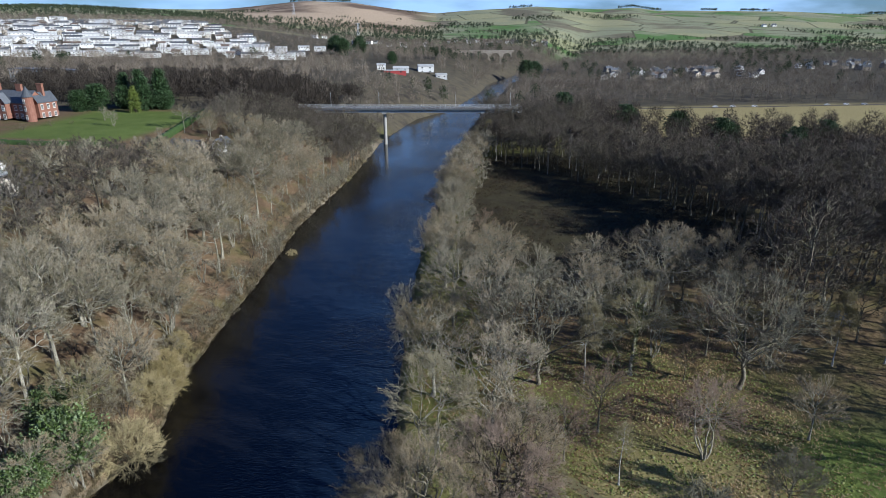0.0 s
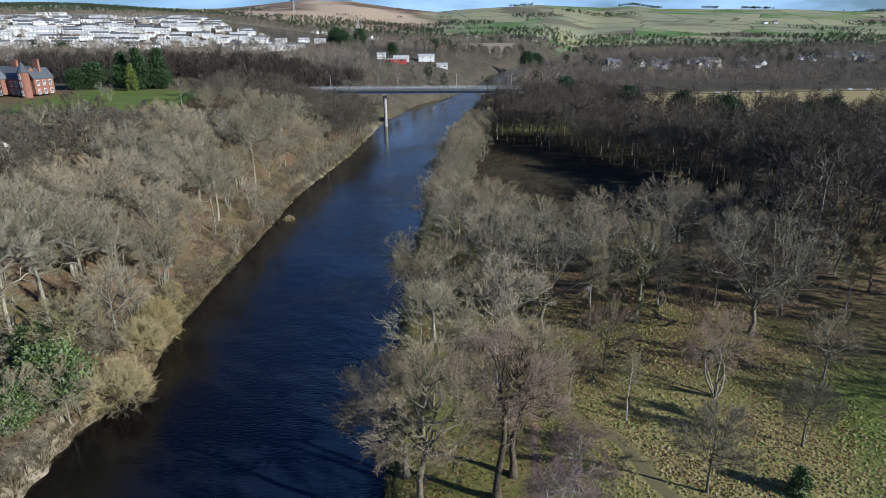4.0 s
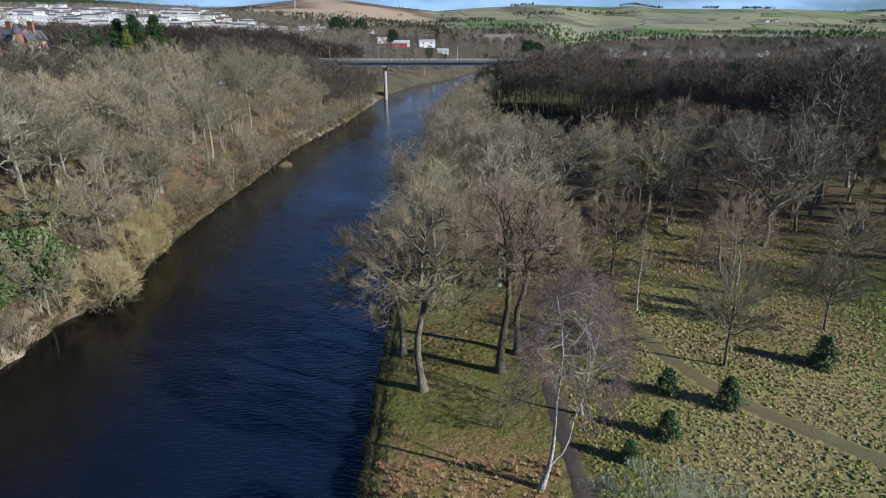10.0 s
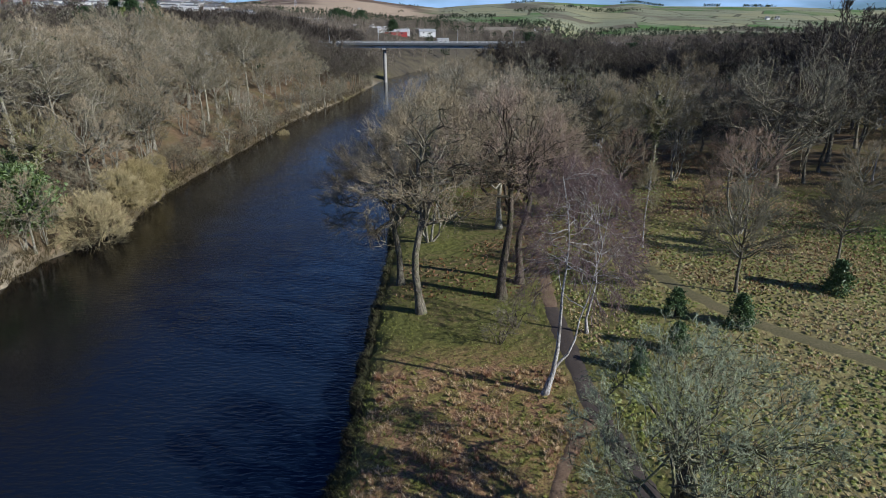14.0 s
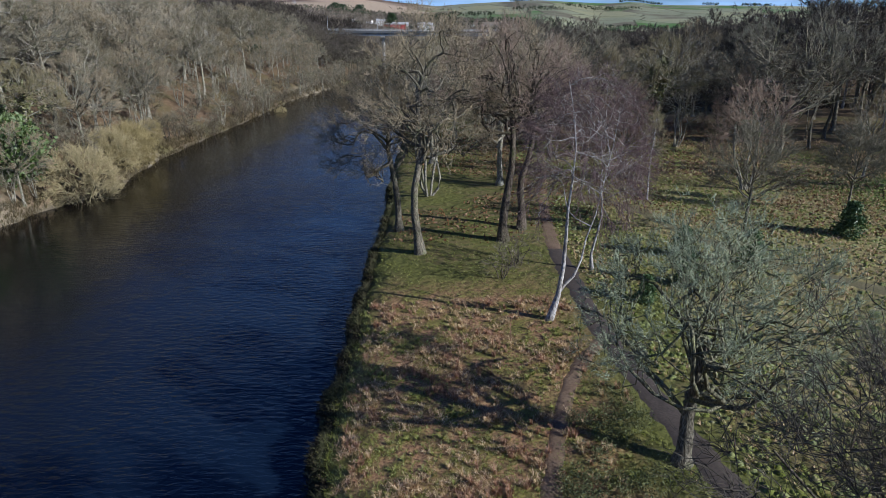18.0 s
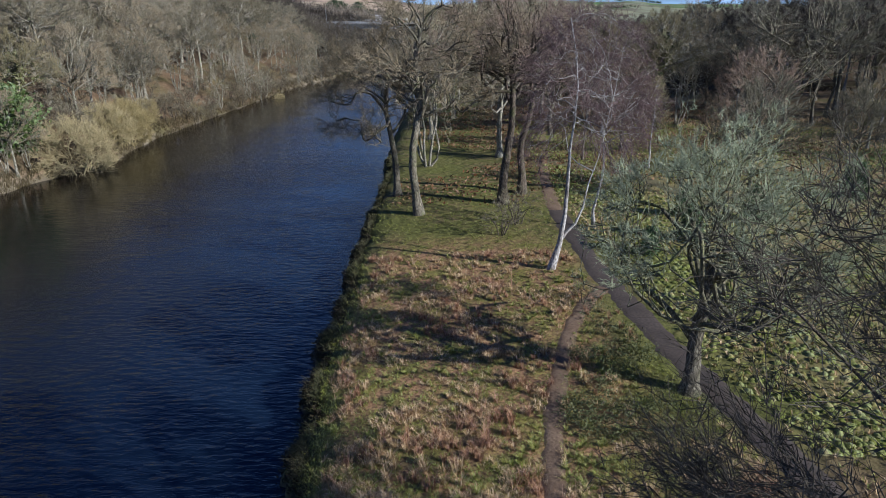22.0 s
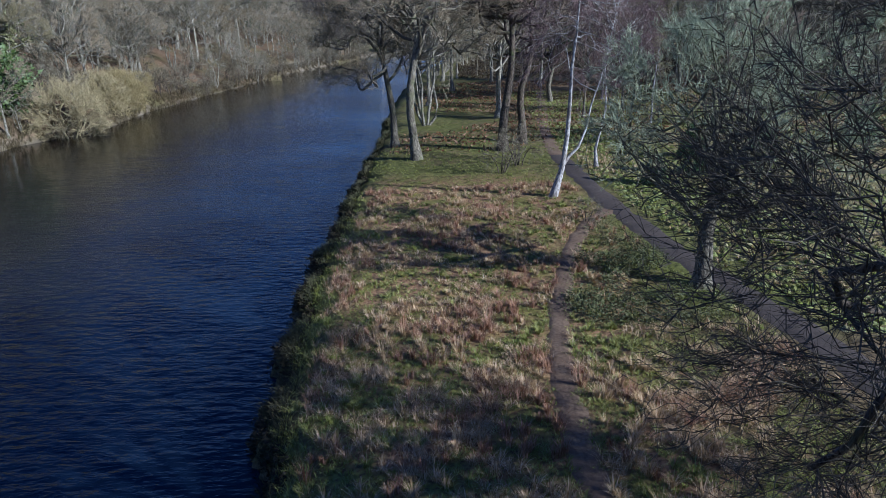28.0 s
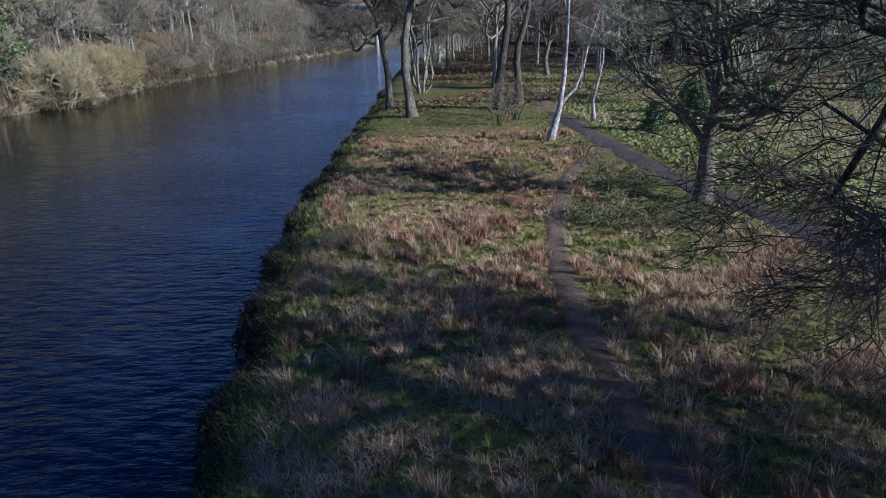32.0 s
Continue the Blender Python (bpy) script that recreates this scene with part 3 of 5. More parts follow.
def grow_tree(name, style, h, r, level, bark, twig, label, category, group, seed, lean=(0, 0), ivy=None, counts=None, fine=1.0, shift=(0, 0), fork=None, thin=1.0, limb_bark=None):
    """One bare tree at the origin: trunk, main limbs, and a crown of branches and twigs."""
    rng = np.random.default_rng(seed)
    trunk_top, low, mid, hw, hh, rise, droop, crook = STYLE[style]
    n1, n2, n3, n4 = counts or COUNT[level]
    wide = {"near": 1.0, "mid": 1.45, "far": 3.2}[level] * fine
    top = np.array([lean[0] * h, lean[1] * h, trunk_top * h])
    stems = 1 if style not in ("shrub", "vase") else (5 if style == "vase" else 7)
    k0 = 9
    if stems == 1:
        tp = arcs(np.array([[0, 0, -0.3]]), top[None], k0, crook * (0.18 if style != "birch" else 0.26), rng)
        tp[0, 0] = (0, 0, -0.3)
        if fork:
            low_, second = fork
            fp = along(tp, np.array([low_ / (trunk_top * h)]))
            s_ = np.linspace(0, 1, k0)[None, :, None]
            elbow, tip_ = fp[:, None] + np.array([2.1, 0.3, 1.6]), np.array([[second]], float)
            limb_ = fp[:, None] * (1 - s_) ** 2 + elbow * 2 * s_ * (1 - s_) + tip_ * s_ ** 2
            limb_[:, 1:-1] += rng.normal(0, 0.10, (1, k0 - 2, 3))
            tp = np.concatenate([tp, limb_])
    else:
        an = rng.uniform(0, 6.28, stems)
        st = np.stack([np.cos(an) * 0.3, np.sin(an) * 0.3, an * 0 - 0.3], 1)
        en = np.stack([np.cos(an) * hw * h * 0.45, np.sin(an) * hw * h * 0.45, an * 0 + h * mid], 1)
        tp = arcs(st, en, k0, crook * 0.6, rng, 0.05)
    sides = {"near": 9, "mid": 6, "far": 4}[level]
    girth = np.full(len(tp), r / stems ** 0.5)
    if fork:
        girth[1] *= 0.6
    tv, tf = tubes(tp, girth, girth * (0.14 if style == "birch" else 0.36), sides, 1.8 if style == "birch" else 1.0)
    if stems == 1:
        low_ring = tv.reshape(-1, k0, sides, 3)[0]
        low_ring[0, :, :2] *= 1.55
    c = np.array([lean[0] * h * 1.1 + shift[0], lean[1] * h * 1.1 + shift[1], mid * h])
    ax = np.array([hw * h, hw * h, hh * h])
    # limbs, spread evenly round the crown
    i = np.arange(n1)
    el = np.arcsin(np.clip({"big": -0.8, "dome": -0.38, "oak": -0.15, "spread": -0.15, "gnarl": -0.2, "stately": -0.45, "tall": -0.25}.get(style, -0.40) + {"big": 1.75, "dome": 1.36, "oak": 1.12, "spread": 1.12, "gnarl": 1.18, "stately": 1.42, "tall": 1.22}.get(style, 1.38) * (i + 0.5) / n1 + rng.normal(0, 0.08, n1), -0.95, 0.99))
    az = i * 2.39996 + rng.normal(0, 0.25, n1)
    out = np.stack([np.cos(el) * np.cos(az), np.cos(el) * np.sin(az), np.sin(el)], 1)
    ends = c + out * ax * rng.uniform(0.62, 0.86, (n1, 1))
    frac = np.clip((low + (trunk_top - low) * (np.sin(el) * 0.5 + 0.5) ** {"dome": 1.7, "stately": 1.1, "oak": 1.4, "spread": 1.4}.get(style, 0.8)) / trunk_top + rng.normal(0, 0.04, n1), 0.1, 0.985)
    own = np.repeat(tp, -(-n1 // stems), axis=0)[:n1] if stems > 1 else tp[np.arange(n1) % len(tp)]
    l1 = arcs(along(own, frac), ends, 13 if level == "near" else 6, crook, rng, rise)
    r1 = r * {"thin": 0.3, "dome": 0.45, "birch": 0.28}.get(style, 0.58) * (1 - 0.55 * frac) / stems ** 0.3
    limb_sides = {"near": 6, "mid": 4, "far": 3}[level]
    # branches, that reach out to the rounded outline
    t2 = rng.uniform(0.25, 1.0, n1 * n2) ** 0.8
    p2 = np.repeat(l1, n2, axis=0)
    s2 = along(p2, t2)
    o2 = unit((s2 - c) / ax) * 0.8 + unit((p2[:, -1] - c) / ax) * 0.5 + rng.normal(0, 0.42, s2.shape) + np.array([0, 0, 0.12 - droop * 0.2])
    e2 = c + unit(o2) * ax * rng.uniform(0.78, 0.98, (len(s2), 1))
    hub = np.repeat(ends, n2, axis=0) * 0.92 + c * 0.08
    if style in CLUMPED:
        # each limb carries a billow of its own
        way = unit(unit((p2[:, -1] - c) / ax) * 0.7 + rng.normal(0, 0.48, s2.shape) + np.array([0, 0, 0.34]))
        e2 = hub + way * hw * h * (1.35 / n1 ** 0.5) * rng.uniform(0.75, 1.1, (len(s2), 1))
        off = (e2 - c) / ax
        e2 = c + off / np.maximum(np.linalg.norm(off, axis=1, keepdims=True) / 1.04, 1) * ax
    step = e2 - s2
    far_ = np.linalg.norm(step, axis=1, keepdims=True)
    e2 = s2 + step / far_ * np.minimum(far_, hw * h * 0.75)
    l2 = arcs(s2, e2, 8 if level == "near" else 5, crook * (1.1 if level == "near" else 1.5), rng, rise * 0.5 - droop * 0.1)
    r2 = np.repeat(r1, n2) * (0.46 - 0.28 * t2) * thin
    # twigs, thickest towards the outside
    t3 = rng.uniform(0.0, 1.0, len(l2) * n3) ** 0.6
    p3 = np.repeat(l2, n3, axis=0)
    s3 = along(p3, t3)
    d3 = unit(unit(p3[:, -1] - p3[:, 0]) * 0.7 + unit(s3 - (np.repeat(hub, n3, axis=0) if style in CLUMPED else c)) * 0.5 + rng.normal(0, 0.45, s3.shape) + np.array([0, 0, 0.26 - droop * 1.2]))
    unit_len = h ** 0.5 * (0.17 if style == "dome" else 0.30 if level == "near" or style in ("thin", "shrub", "vase") else 0.22)
    e3 = s3 + d3 * unit_len * rng.uniform(0.5, 1.15, (len(s3), 1))
    l3 = arcs(s3, e3, 5 if level == "near" else 4, crook * 1.2, rng, -droop * 0.2)
    # twiglets
    t4 = rng.uniform(0.1, 1.0, len(l3) * n4)
    p4 = np.repeat(l3, n4, axis=0)
    s4 = along(p4, t4)
    d4 = unit(unit(p4[:, -1] - p4[:, 0]) * 0.9 + rng.normal(0, 0.52, s4.shape) + np.array([0, 0, 0.15 - droop * 1.4]))
    e4 = s4 + d4 * unit_len * 0.5 * rng.uniform(0.5, 1.3, (len(s4), 1))
    root = base(name, Matrix(), label, category, group)
    stout = 0.3 if style == "shrub" else 1.0
    if level != "near":
        tv, tf = join([(tv, tf), tubes(l1, np.maximum(r1, 0.09 * stout), r1 * 0.3 + 0.03 * stout, limb_sides), tubes(l2, np.maximum(r2, 0.065 * stout), r2 * 0.25 + 0.02 * stout, 3)])
    add("trunk", mesh_np("trunk", tv, tf, smooth=True), bark, root)
    if level == "near":
        for j in range(n1):
            sel = slice(j * n2, (j + 1) * n2)
            v, f = join([tubes(l1[j:j + 1], r1[j:j + 1], r1[j:j + 1] * 0.3, limb_sides), tubes(l2[sel], r2[sel], r2[sel] * 0.25 + 0.008, 4)])
            add("limb", mesh_np("limb", v, f, smooth=True), limb_bark or bark, root)
        v, f = tubes(l3, np.full(len(l3), 0.016 * fine), np.full(len(l3), 0.006 * fine), 3)
        vt, ft = blades(s4, e4, np.full(len(s4), 0.019 * fine), rng)
        add("crown", mesh_np("crown", np.concatenate([v, vt]), f, ft + len(v)), twig, root)
    else:
        va, fa = blades(l3[:, 0], l3[:, -1], np.full(len(l3), 0.034 * wide), rng)
        vt, ft = blades(s4, e4, np.full(len(s4), 0.027 * wide), rng)
        add("crown", mesh_np("crown", np.concatenate([va, vt]), None, np.concatenate([fa, ft + len(va)])), twig, root)
    if ivy:
        pts = np.concatenate([along(np.repeat(tp, 500, 0)[:500], rng.uniform(0, 1, 500 if stems == 1 else 500)), along(np.repeat(l1, 60, 0), rng.uniform(0, 0.7, n1 * 60))])
        pts = pts + rng.normal(0, 0.28, pts.shape)
        v, f = blades(pts, pts + rng.normal(0, 0.26, pts.shape), np.full(len(pts), 0.28), rng)
        add("ivy", mesh_np("ivy", v, None, f), ivy, root, "green ivy clinging to the branches")
    return root


def leafy(name, h, rad, count, leaf, material, label, category, group, seed, cone=0.0, stem=0.12):
    """An evergreen: a stem and a crown of many small leaves in uneven clumps; cone: 1 for a pointed top."""
    rng = np.random.default_rng(seed)
    root = base(name, Matrix(), label, category, group)
    tp = arcs(np.array([[0, 0, -0.3]]), np.array([[0, 0, h * 0.9]]), 6, 0.02, rng)
    v, f = tubes(tp, np.array([stem]), np.array([stem * 0.3]), 6)
    add("trunk", mesh_np("trunk", v, f, smooth=True), bark_dark, root)
    m = max(12, count // 40)
    z = rng.uniform(0.06, 0.98, m)
    prof = (1 - z) ** 0.75 * 1.1 if cone else np.sin(np.pi * np.clip(z, 0.03, 0.98)) ** 0.6
    an, rr = rng.uniform(0, 6.28, m), rng.uniform(0.35, 1, m) ** 0.5 * rad * prof
    cl = np.stack([np.cos(an) * rr, np.sin(an) * rr, z * h], 1)
    spread = rad * (0.2 if cone else 0.24)
    pts = np.repeat(cl, count // m, 0) + rng.normal(0, 1, (m * (count // m), 3)) * spread * np.array([1, 1, 0.75])
    pts[:, 2] = np.clip(pts[:, 2], 0.05, h * 1.02)
    d = unit(rng.normal(0, 0.7, pts.shape) + unit(pts - np.array([0, 0, h * 0.4])) * 0.8) * leaf
    v, f = blades(pts, pts + d, np.full(len(pts), leaf * 0.75), rng)
    add("crown", mesh_np("crown", v, None, f), material, root)
    return root


def put(tree, x, y, s=1.0, turn=0.0, sink=0.0, sz=None):
    tree.matrix_basis = pose(x, y, hz(x, y) - sink, 0, 0, turn) @ Matrix.Diagonal((s, s, sz or s, 1))
    return tree


def again(tree, x, y, s=1.0, turn=0.0, sink=0.0, sz=None):
    ob = copy_thing(tree, Matrix())
    return put(ob, x, y, s, turn, sink, sz)


OAK, BIRCH, PARK, LBANK, RWOOD, RIV = "bare oaks by the river", "birches by the path", "park trees on the meadow", "trees of the steep wooded bank", "trees of the dark wood", "trees along the river strip"
# the trees that stand nearest, one by one
put(grow_tree("oak_tree", "big", 21, 0.38, "near", bark_dark, twig_limb, "great bare oak with dark wide limbs reaching over the footpath", "tree", OAK, 11, (-0.02, 0.05), counts=(22, 15, 18, 7), fine=0.9, shift=(-3.0, 4.8), thin=0.42), 15.8, 0.6, 1.0, 0)
put(grow_tree("oak_tree", "dome", 13.4, 0.46, "near", bark_mid, twig_lichen, "lichen-grey bare oak beside the tarmac path", "tree", OAK, 12, (0.02, 0.01), counts=(17, 11, 15, 8), fine=1.15, shift=(0.3, 0), thin=0.85, limb_bark=bark_moss), 13.0, 25.2, 1.0, 0)
put(grow_tree("birch_tree", "birch", 20, 0.25, "near", bark_birch, twig_birch, "silver birch with a forked white trunk and purple-brown twigs", "tree", BIRCH, 13, (0.02, 0.02), fine=1.2, counts=(28, 7, 9, 6), fork=(2.5, (4.4, 1.0, 16.5)), shift=(1.6, 0.3)), 8.6, 42.4, 1.0, 0)
put(grow_tree("birch_tree", "birch", 16.5, 0.16, "near", bark_birch, twig_birch, "slim silver birch with purple-brown twigs", "tree", BIRCH, 14, (0.06, 0.03), fine=1.3, counts=(15, 7, 9, 6)), 14.6, 53.5, 1.0, 60)
put(grow_tree("oak_tree", "stately", 23, 0.46, "near", bark_mid, twig_oak, "tall bare oak with pale lower trunk on the bank top", "tree", OAK, 15, (0.02, 0), counts=(18, 10, 11, 5), fine=1.45), -2.2, 58.6, 1.0, 20)
put(grow_tree("oak_tree", "stately", 18, 0.42, "near", bark_mid, twig_oak, "crooked bare oak leaning over the water", "tree", OAK, 16, (-0.05, -0.02), counts=(14, 11, 11, 5), fine=1.45, shift=(-1.6, -1.0)), -5.0, 66.8, 1.0, 0)
put(grow_tree("oak_tree", "gnarl", 23, 0.52, "near", bark_dark, twig_red, "tall dark-trunked bare oak with twisting upright limbs", "tree", RIV, 17, counts=(16, 10, 10, 5), fine=1.45), 6.8, 62.4, 1.0, 0)
put(grow_tree("oak_tree", "gnarl", 22, 0.46, "near", bark_dark, twig_oak, "tall dark-trunked bare oak beside its twin", "tree", RIV, 18, (0.05, 0.04), counts=(15, 10, 10, 5), fine=1.45), 9.3, 66.5, 1.0, 50)
put(grow_tree("birch_tree", "thin", 11.5, 0.12, "near", bark_birch, twig_tan, "slender young birch with white trunk", "tree", BIRCH, 19, counts=(14, 5, 6, 5)), 27.6, 78.4, 1.0, 10)
put(grow_tree("lime_tree", "round", 12.6, 0.22, "near", bark_mid, twig_grey, "egg-crowned bare tree standing alone on the meadow", "tree", PARK, 20, counts=(20, 8, 8, 5), fine=1.7), 33.6, 63.0, 1.0, 0)
put(grow_tree("lime_tree", "round", 10.5, 0.2, "near", bark_mid, twig_grey, "low round-crowned bare tree on the meadow", "tree", PARK, 21, counts=(18, 8, 8, 5), fine=1.8), 50.4, 71.7, 1.0, 30)
put(grow_tree("maple_tree", "vase", 15.5, 0.42, "near", bark_oak, twig_red, "many-stemmed bare tree with reddish twigs", "tree", PARK, 22, counts=(17, 8, 8, 5), fine=1.9), 43.5, 84.5, 1.0, 0)
put(grow_tree("willow_tree", "vase", 22, 0.45, "near", bark_oak, twig_tan, "pale many-stemmed riverside willow", "tree", RIV, 23, (0, 0), counts=(16, 9, 8, 5), fine=1.9), -1.9, 82.3, 1.0, 0)

# middle-distance kinds, each built once
MID = {
    "oak": grow_tree("oak_tree", "oak", 19, 0.42, "mid", bark_oak, twig_oak, "bare oak with broad grey-brown crown", "tree", RIV, 31, counts=(12, 12, 13, 6)),
    "oakb": grow_tree("oak_tree", "spread", 17, 0.42, "mid", bark_mid, twig_grey, "wide bare oak with lichen-grey twigs", "tree", RIV, 132, counts=(12, 12, 13, 6)),
    "tall": grow_tree("ash_tree", "tall", 20, 0.36, "mid", bark_oak, twig_ash, "tall bare ash with pale trunk", "tree", LBANK, 33),
    "round": grow_tree("lime_tree", "round", 16, 0.3, "mid", bark_oak, twig_oak, "bare tree with dense rounded crown", "tree", LBANK, 34),
    "vase": grow_tree("willow_tree", "vase", 14, 0.34, "mid", bark_oak, twig_ash, "bare many-stemmed tree with pale stems", "tree", LBANK, 35, counts=(9, 8, 8, 3)),
    "red": grow_tree("alder_tree", "round", 15, 0.26, "mid", bark_mid, twig_red, "bare alder with reddish-brown twigs", "tree", RIV, 36, counts=(13, 11, 10, 5)),
    "thin": grow_tree("birch_tree", "thin", 15, 0.16, "mid", bark_birch, twig_tan, "slender bare birch with pale straight trunk", "tree", PARK, 37),
    "ivy": grow_tree("ash_tree", "tall", 16, 0.3, "mid", bark_oak, twig_tan, "bare tree covered in green ivy", "tree", PARK, 38, ivy=leaf_ivy),
    "shrub": grow_tree("willow_shrub", "shrub", 4.6, 0.2, "mid", twig_willow, twig_willow, "yellow-twigged willow bush at the water's edge", "shrub", "bushes on the bank", 39, counts=(18, 11, 11, 7), fine=0.45),
    "scrub": grow_tree("hazel_shrub", "shrub", 5.0, 0.2, "mid", bark_dark, twig_shade, "tangled bare hazel scrub", "shrub", "bushes on the bank", 40, counts=(9, 6, 6, 3)),
}
FAR = {
    "fa": grow_tree("beech_tree", "oak", 19, 0.3, "far", bark_mid, twig_cloud_shade, "bare beech of the dense wood, twig colour darkened for shade", "tree", RWOOD, 41),
    "fb": grow_tree("sycamore_tree", "tall", 19, 0.28, "far", bark_mid, twig_cloud_shade, "bare tree of the dense wood, twig colour darkened for shade", "tree", RWOOD, 42),
    "fc": grow_tree("oak_tree", "oak", 19, 0.34, "far", bark_oak, twig_oak, "bare tree of the valley woods", "tree", RWOOD, 43, counts=(11, 9, 8, 5)),
    "fd": grow_tree("ash_tree", "tall", 20, 0.26, "far", bark_oak, twig_ash, "pale bare ash on the wooded bank", "tree", LBANK, 44, counts=(11, 9, 8, 5)),
    "fe": grow_tree("birch_tree", "thin", 18, 0.2, "far", bark_pale, twig_cloud_shade, "slim pale-trunked tree at the edge of the dark wood", "tree", RWOOD, 45),
}
KINDS = {**MID, **FAR}
first_use = set()


def plant(kind, x, y, s=1.0, turn=0.0, sz=None, sink=0.0):
    if kind not in first_use:
        first_use.add(kind)
        return put(KINDS[kind], x, y, s, turn, sink, sz)
    return again(KINDS[kind], x, y, s, turn, sink, sz)


# park and river-strip trees, one by one: kind, x, y, size
for kind, x, y, s in (
        ("oak", 8.6, 88.5, 1.15), ("oakb", 19.3, 108, 1.35), ("thin", 28.4, 107.5, 1.2), ("ivy", 38.6, 110.5, 1.3), ("red", 27.6, 92.0, 0.95),
        ("oakb", 58.6, 105, 1.35), ("round", 63, 88.5, 0.75), ("thin", 80.9, 112, 1.1), ("thin", 92, 112.5, 0.9), ("oak", 83, 130, 1.35), ("oak", 11, 118, 1.15),
        ("red", 48.6, 108, 0.6), ("red", 57, 118, 0.9), ("oak", 53.7, 140, 1.15), ("oak", 71.8, 146, 1.1), ("tall", 2.6, 130, 1.1), ("oak", 0.5, 157, 1.1), ("round", 4.4, 164, 1.0),
        # the oakb at 23, -9 is unseen, added to shade the near bank
        ("oakb", 23, -9, 0.9), ("fb", 68, 112, 0.85), ("fb", 76, 121, 0.95), ("oakb", 70, 134, 1.0), ("fb", 90, 131, 1.0), ("fb", 100, 118, 0.95), ("fb", 112, 112, 1.0), ("fb", 88, 146, 1.05), ("oakb", 62, 146, 1.0), ("fb", 104, 152, 1.05), ("fb", 120, 140, 1.1), ("fb", 79, 160, 1.0), ("fb", 50, 156, 0.9), ("oakb", 44, 133, 0.9),  ("red", 41.5, 92.9, 0.42), ("vase", 45.4, 118, 0.9), ("oak", -2, 104, 1.05), ("red", 20, 84, 0.75),
        ("oakb", -4, 118, 1.0), ("oak", 33, 128, 1.0), ("tall", 22, 137, 0.95), ("oak", 12, 148, 1.05), 
        ("oak", 38, 145, 0.95), ("oak", 97, 143, 1.1), ("oakb", 108, 128, 1.0), ("round", 66, 127, 0.9), ("tall", 92, 122, 0.8), ("oak", 64, 158, 1.0),
        ("round", -1, 176, 0.9), ("tall", 5, 185, 0.9), ("vase", 2, 196, 0.9), ("round", 4, 210, 0.8), ("vase", 8, 222, 0.85), ("tall", 10, 236, 0.7), ("vase", 13, 250, 0.7),
        ("vase", 17, 268, 0.7), ("vase", 20, 285, 0.75), ("red", 10, 172, 0.85), ("oak", 16, 162, 0.9), ("red", 14, 198, 0.7), ("oak", 122, 96, 1.1), ("oak", 108, 84, 1.1), ("tall", 135, 110, 1.1), ("oak", 96, 70, 1.1), ("oakb", 118, 70, 1.2), ("tall", 104, 100, 1.0), ("tall", 21.5, 322, 0.85), ("vase", 24, 338, 1.1), ("thin", 26, 350, 1.2)):
    if x > 60 and y > 94 and kind != "thin":
        s *= 1.25 if y < 132 or x > 84 else 0.85
    # swap to the darker-twigged kinds, which paint cloud shade on the back row
    if x > 72 and y > 68 and kind != "thin":
        kind = "fb" if int(x) % 2 else "fa"
    plant(kind, x, y, s, (x * 53 + y * 31) % 360)

# the steep wooded left bank
rng = np.random.default_rng(5)
taken = []
for _ in range(9000):
    y = rng.uniform(52, 372)
    xl = float(np.interp(y, YK, XL))
    d = 0.4 + 75 * rng.uniform() ** 1.15
    x = xl - d
    near_water = d < 5.5
    gap = 4.4 if near_water else 7.6 if y < 215 else 6.8
    if any((x - a) ** 2 + (y - b) ** 2 < gap * gap for a, b in taken):
        continue
    if 80 < y < 136 and d < 4.5:
        continue
    if x < -118 and y > 232 or x / (y + 3) < -0.86 or (y < 82 and d > 40):
        continue
    if 240 < y < 275 and -114 < x < -86:
        continue
    taken.append((x, y))
    if near_water:
        kind = rng.choice(["scrub", "scrub", "round", "scrub"]) if y < 134 else rng.choice(["scrub", "scrub", "vase", "scrub"])
        s = rng.uniform(0.6, 1.1) if kind == "scrub" else rng.uniform(0.45, 0.7) if y < 134 else rng.uniform(0.5, 0.8)
    elif y < 215:
        kind = rng.choice(["tall", "round", "vase", "oak", "ivy"], p=[0.50, 0.14, 0.12, 0.20, 0.04])
        s = rng.uniform(1.0, 1.28) * (0.8 if d < 10 else 1.0)
    else:
        kind = rng.choice(["fd", "fc", "fc", "fd", "round"])
        s = rng.uniform(0.75, 1.05) * (0.75 if d < 14 else 1.0)
    # darker kind high on the bank, shade put into its twig colour
    if d > 30 and y < 235 and rng.uniform() < 0.6:
        kind = "fb"
    if d > 42 and y > 120:
        s *= 0.72
    # towards the bridge the dark twig colour stands in for cloud shadow
    if y > 290:
        kind = str(rng.choice(["fa", "fb"]))
    if x / y < -0.34 and y < 275:
        s = min(s, (70.6 - 41.6 * y / 246 - hz(x, y)) / 21)
    if s < 0.22:
        continue
    plant(str(kind), x, y, s, rng.uniform(0, 360), s * rng.uniform(0.92, 1.08))
# scrub between the trunks
rng = np.random.default_rng(16)
for _ in range(110):
    y, d = rng.uniform(56, 240), rng.uniform(5, 38)
    x = float(np.interp(y, YK, XL)) - d
    if x / (y + 3) > -0.84:
        plant(str(rng.choice(["scrub", "scrub", "vase"])), x, y, rng.uniform(0.5, 0.95), rng.uniform(0, 360))
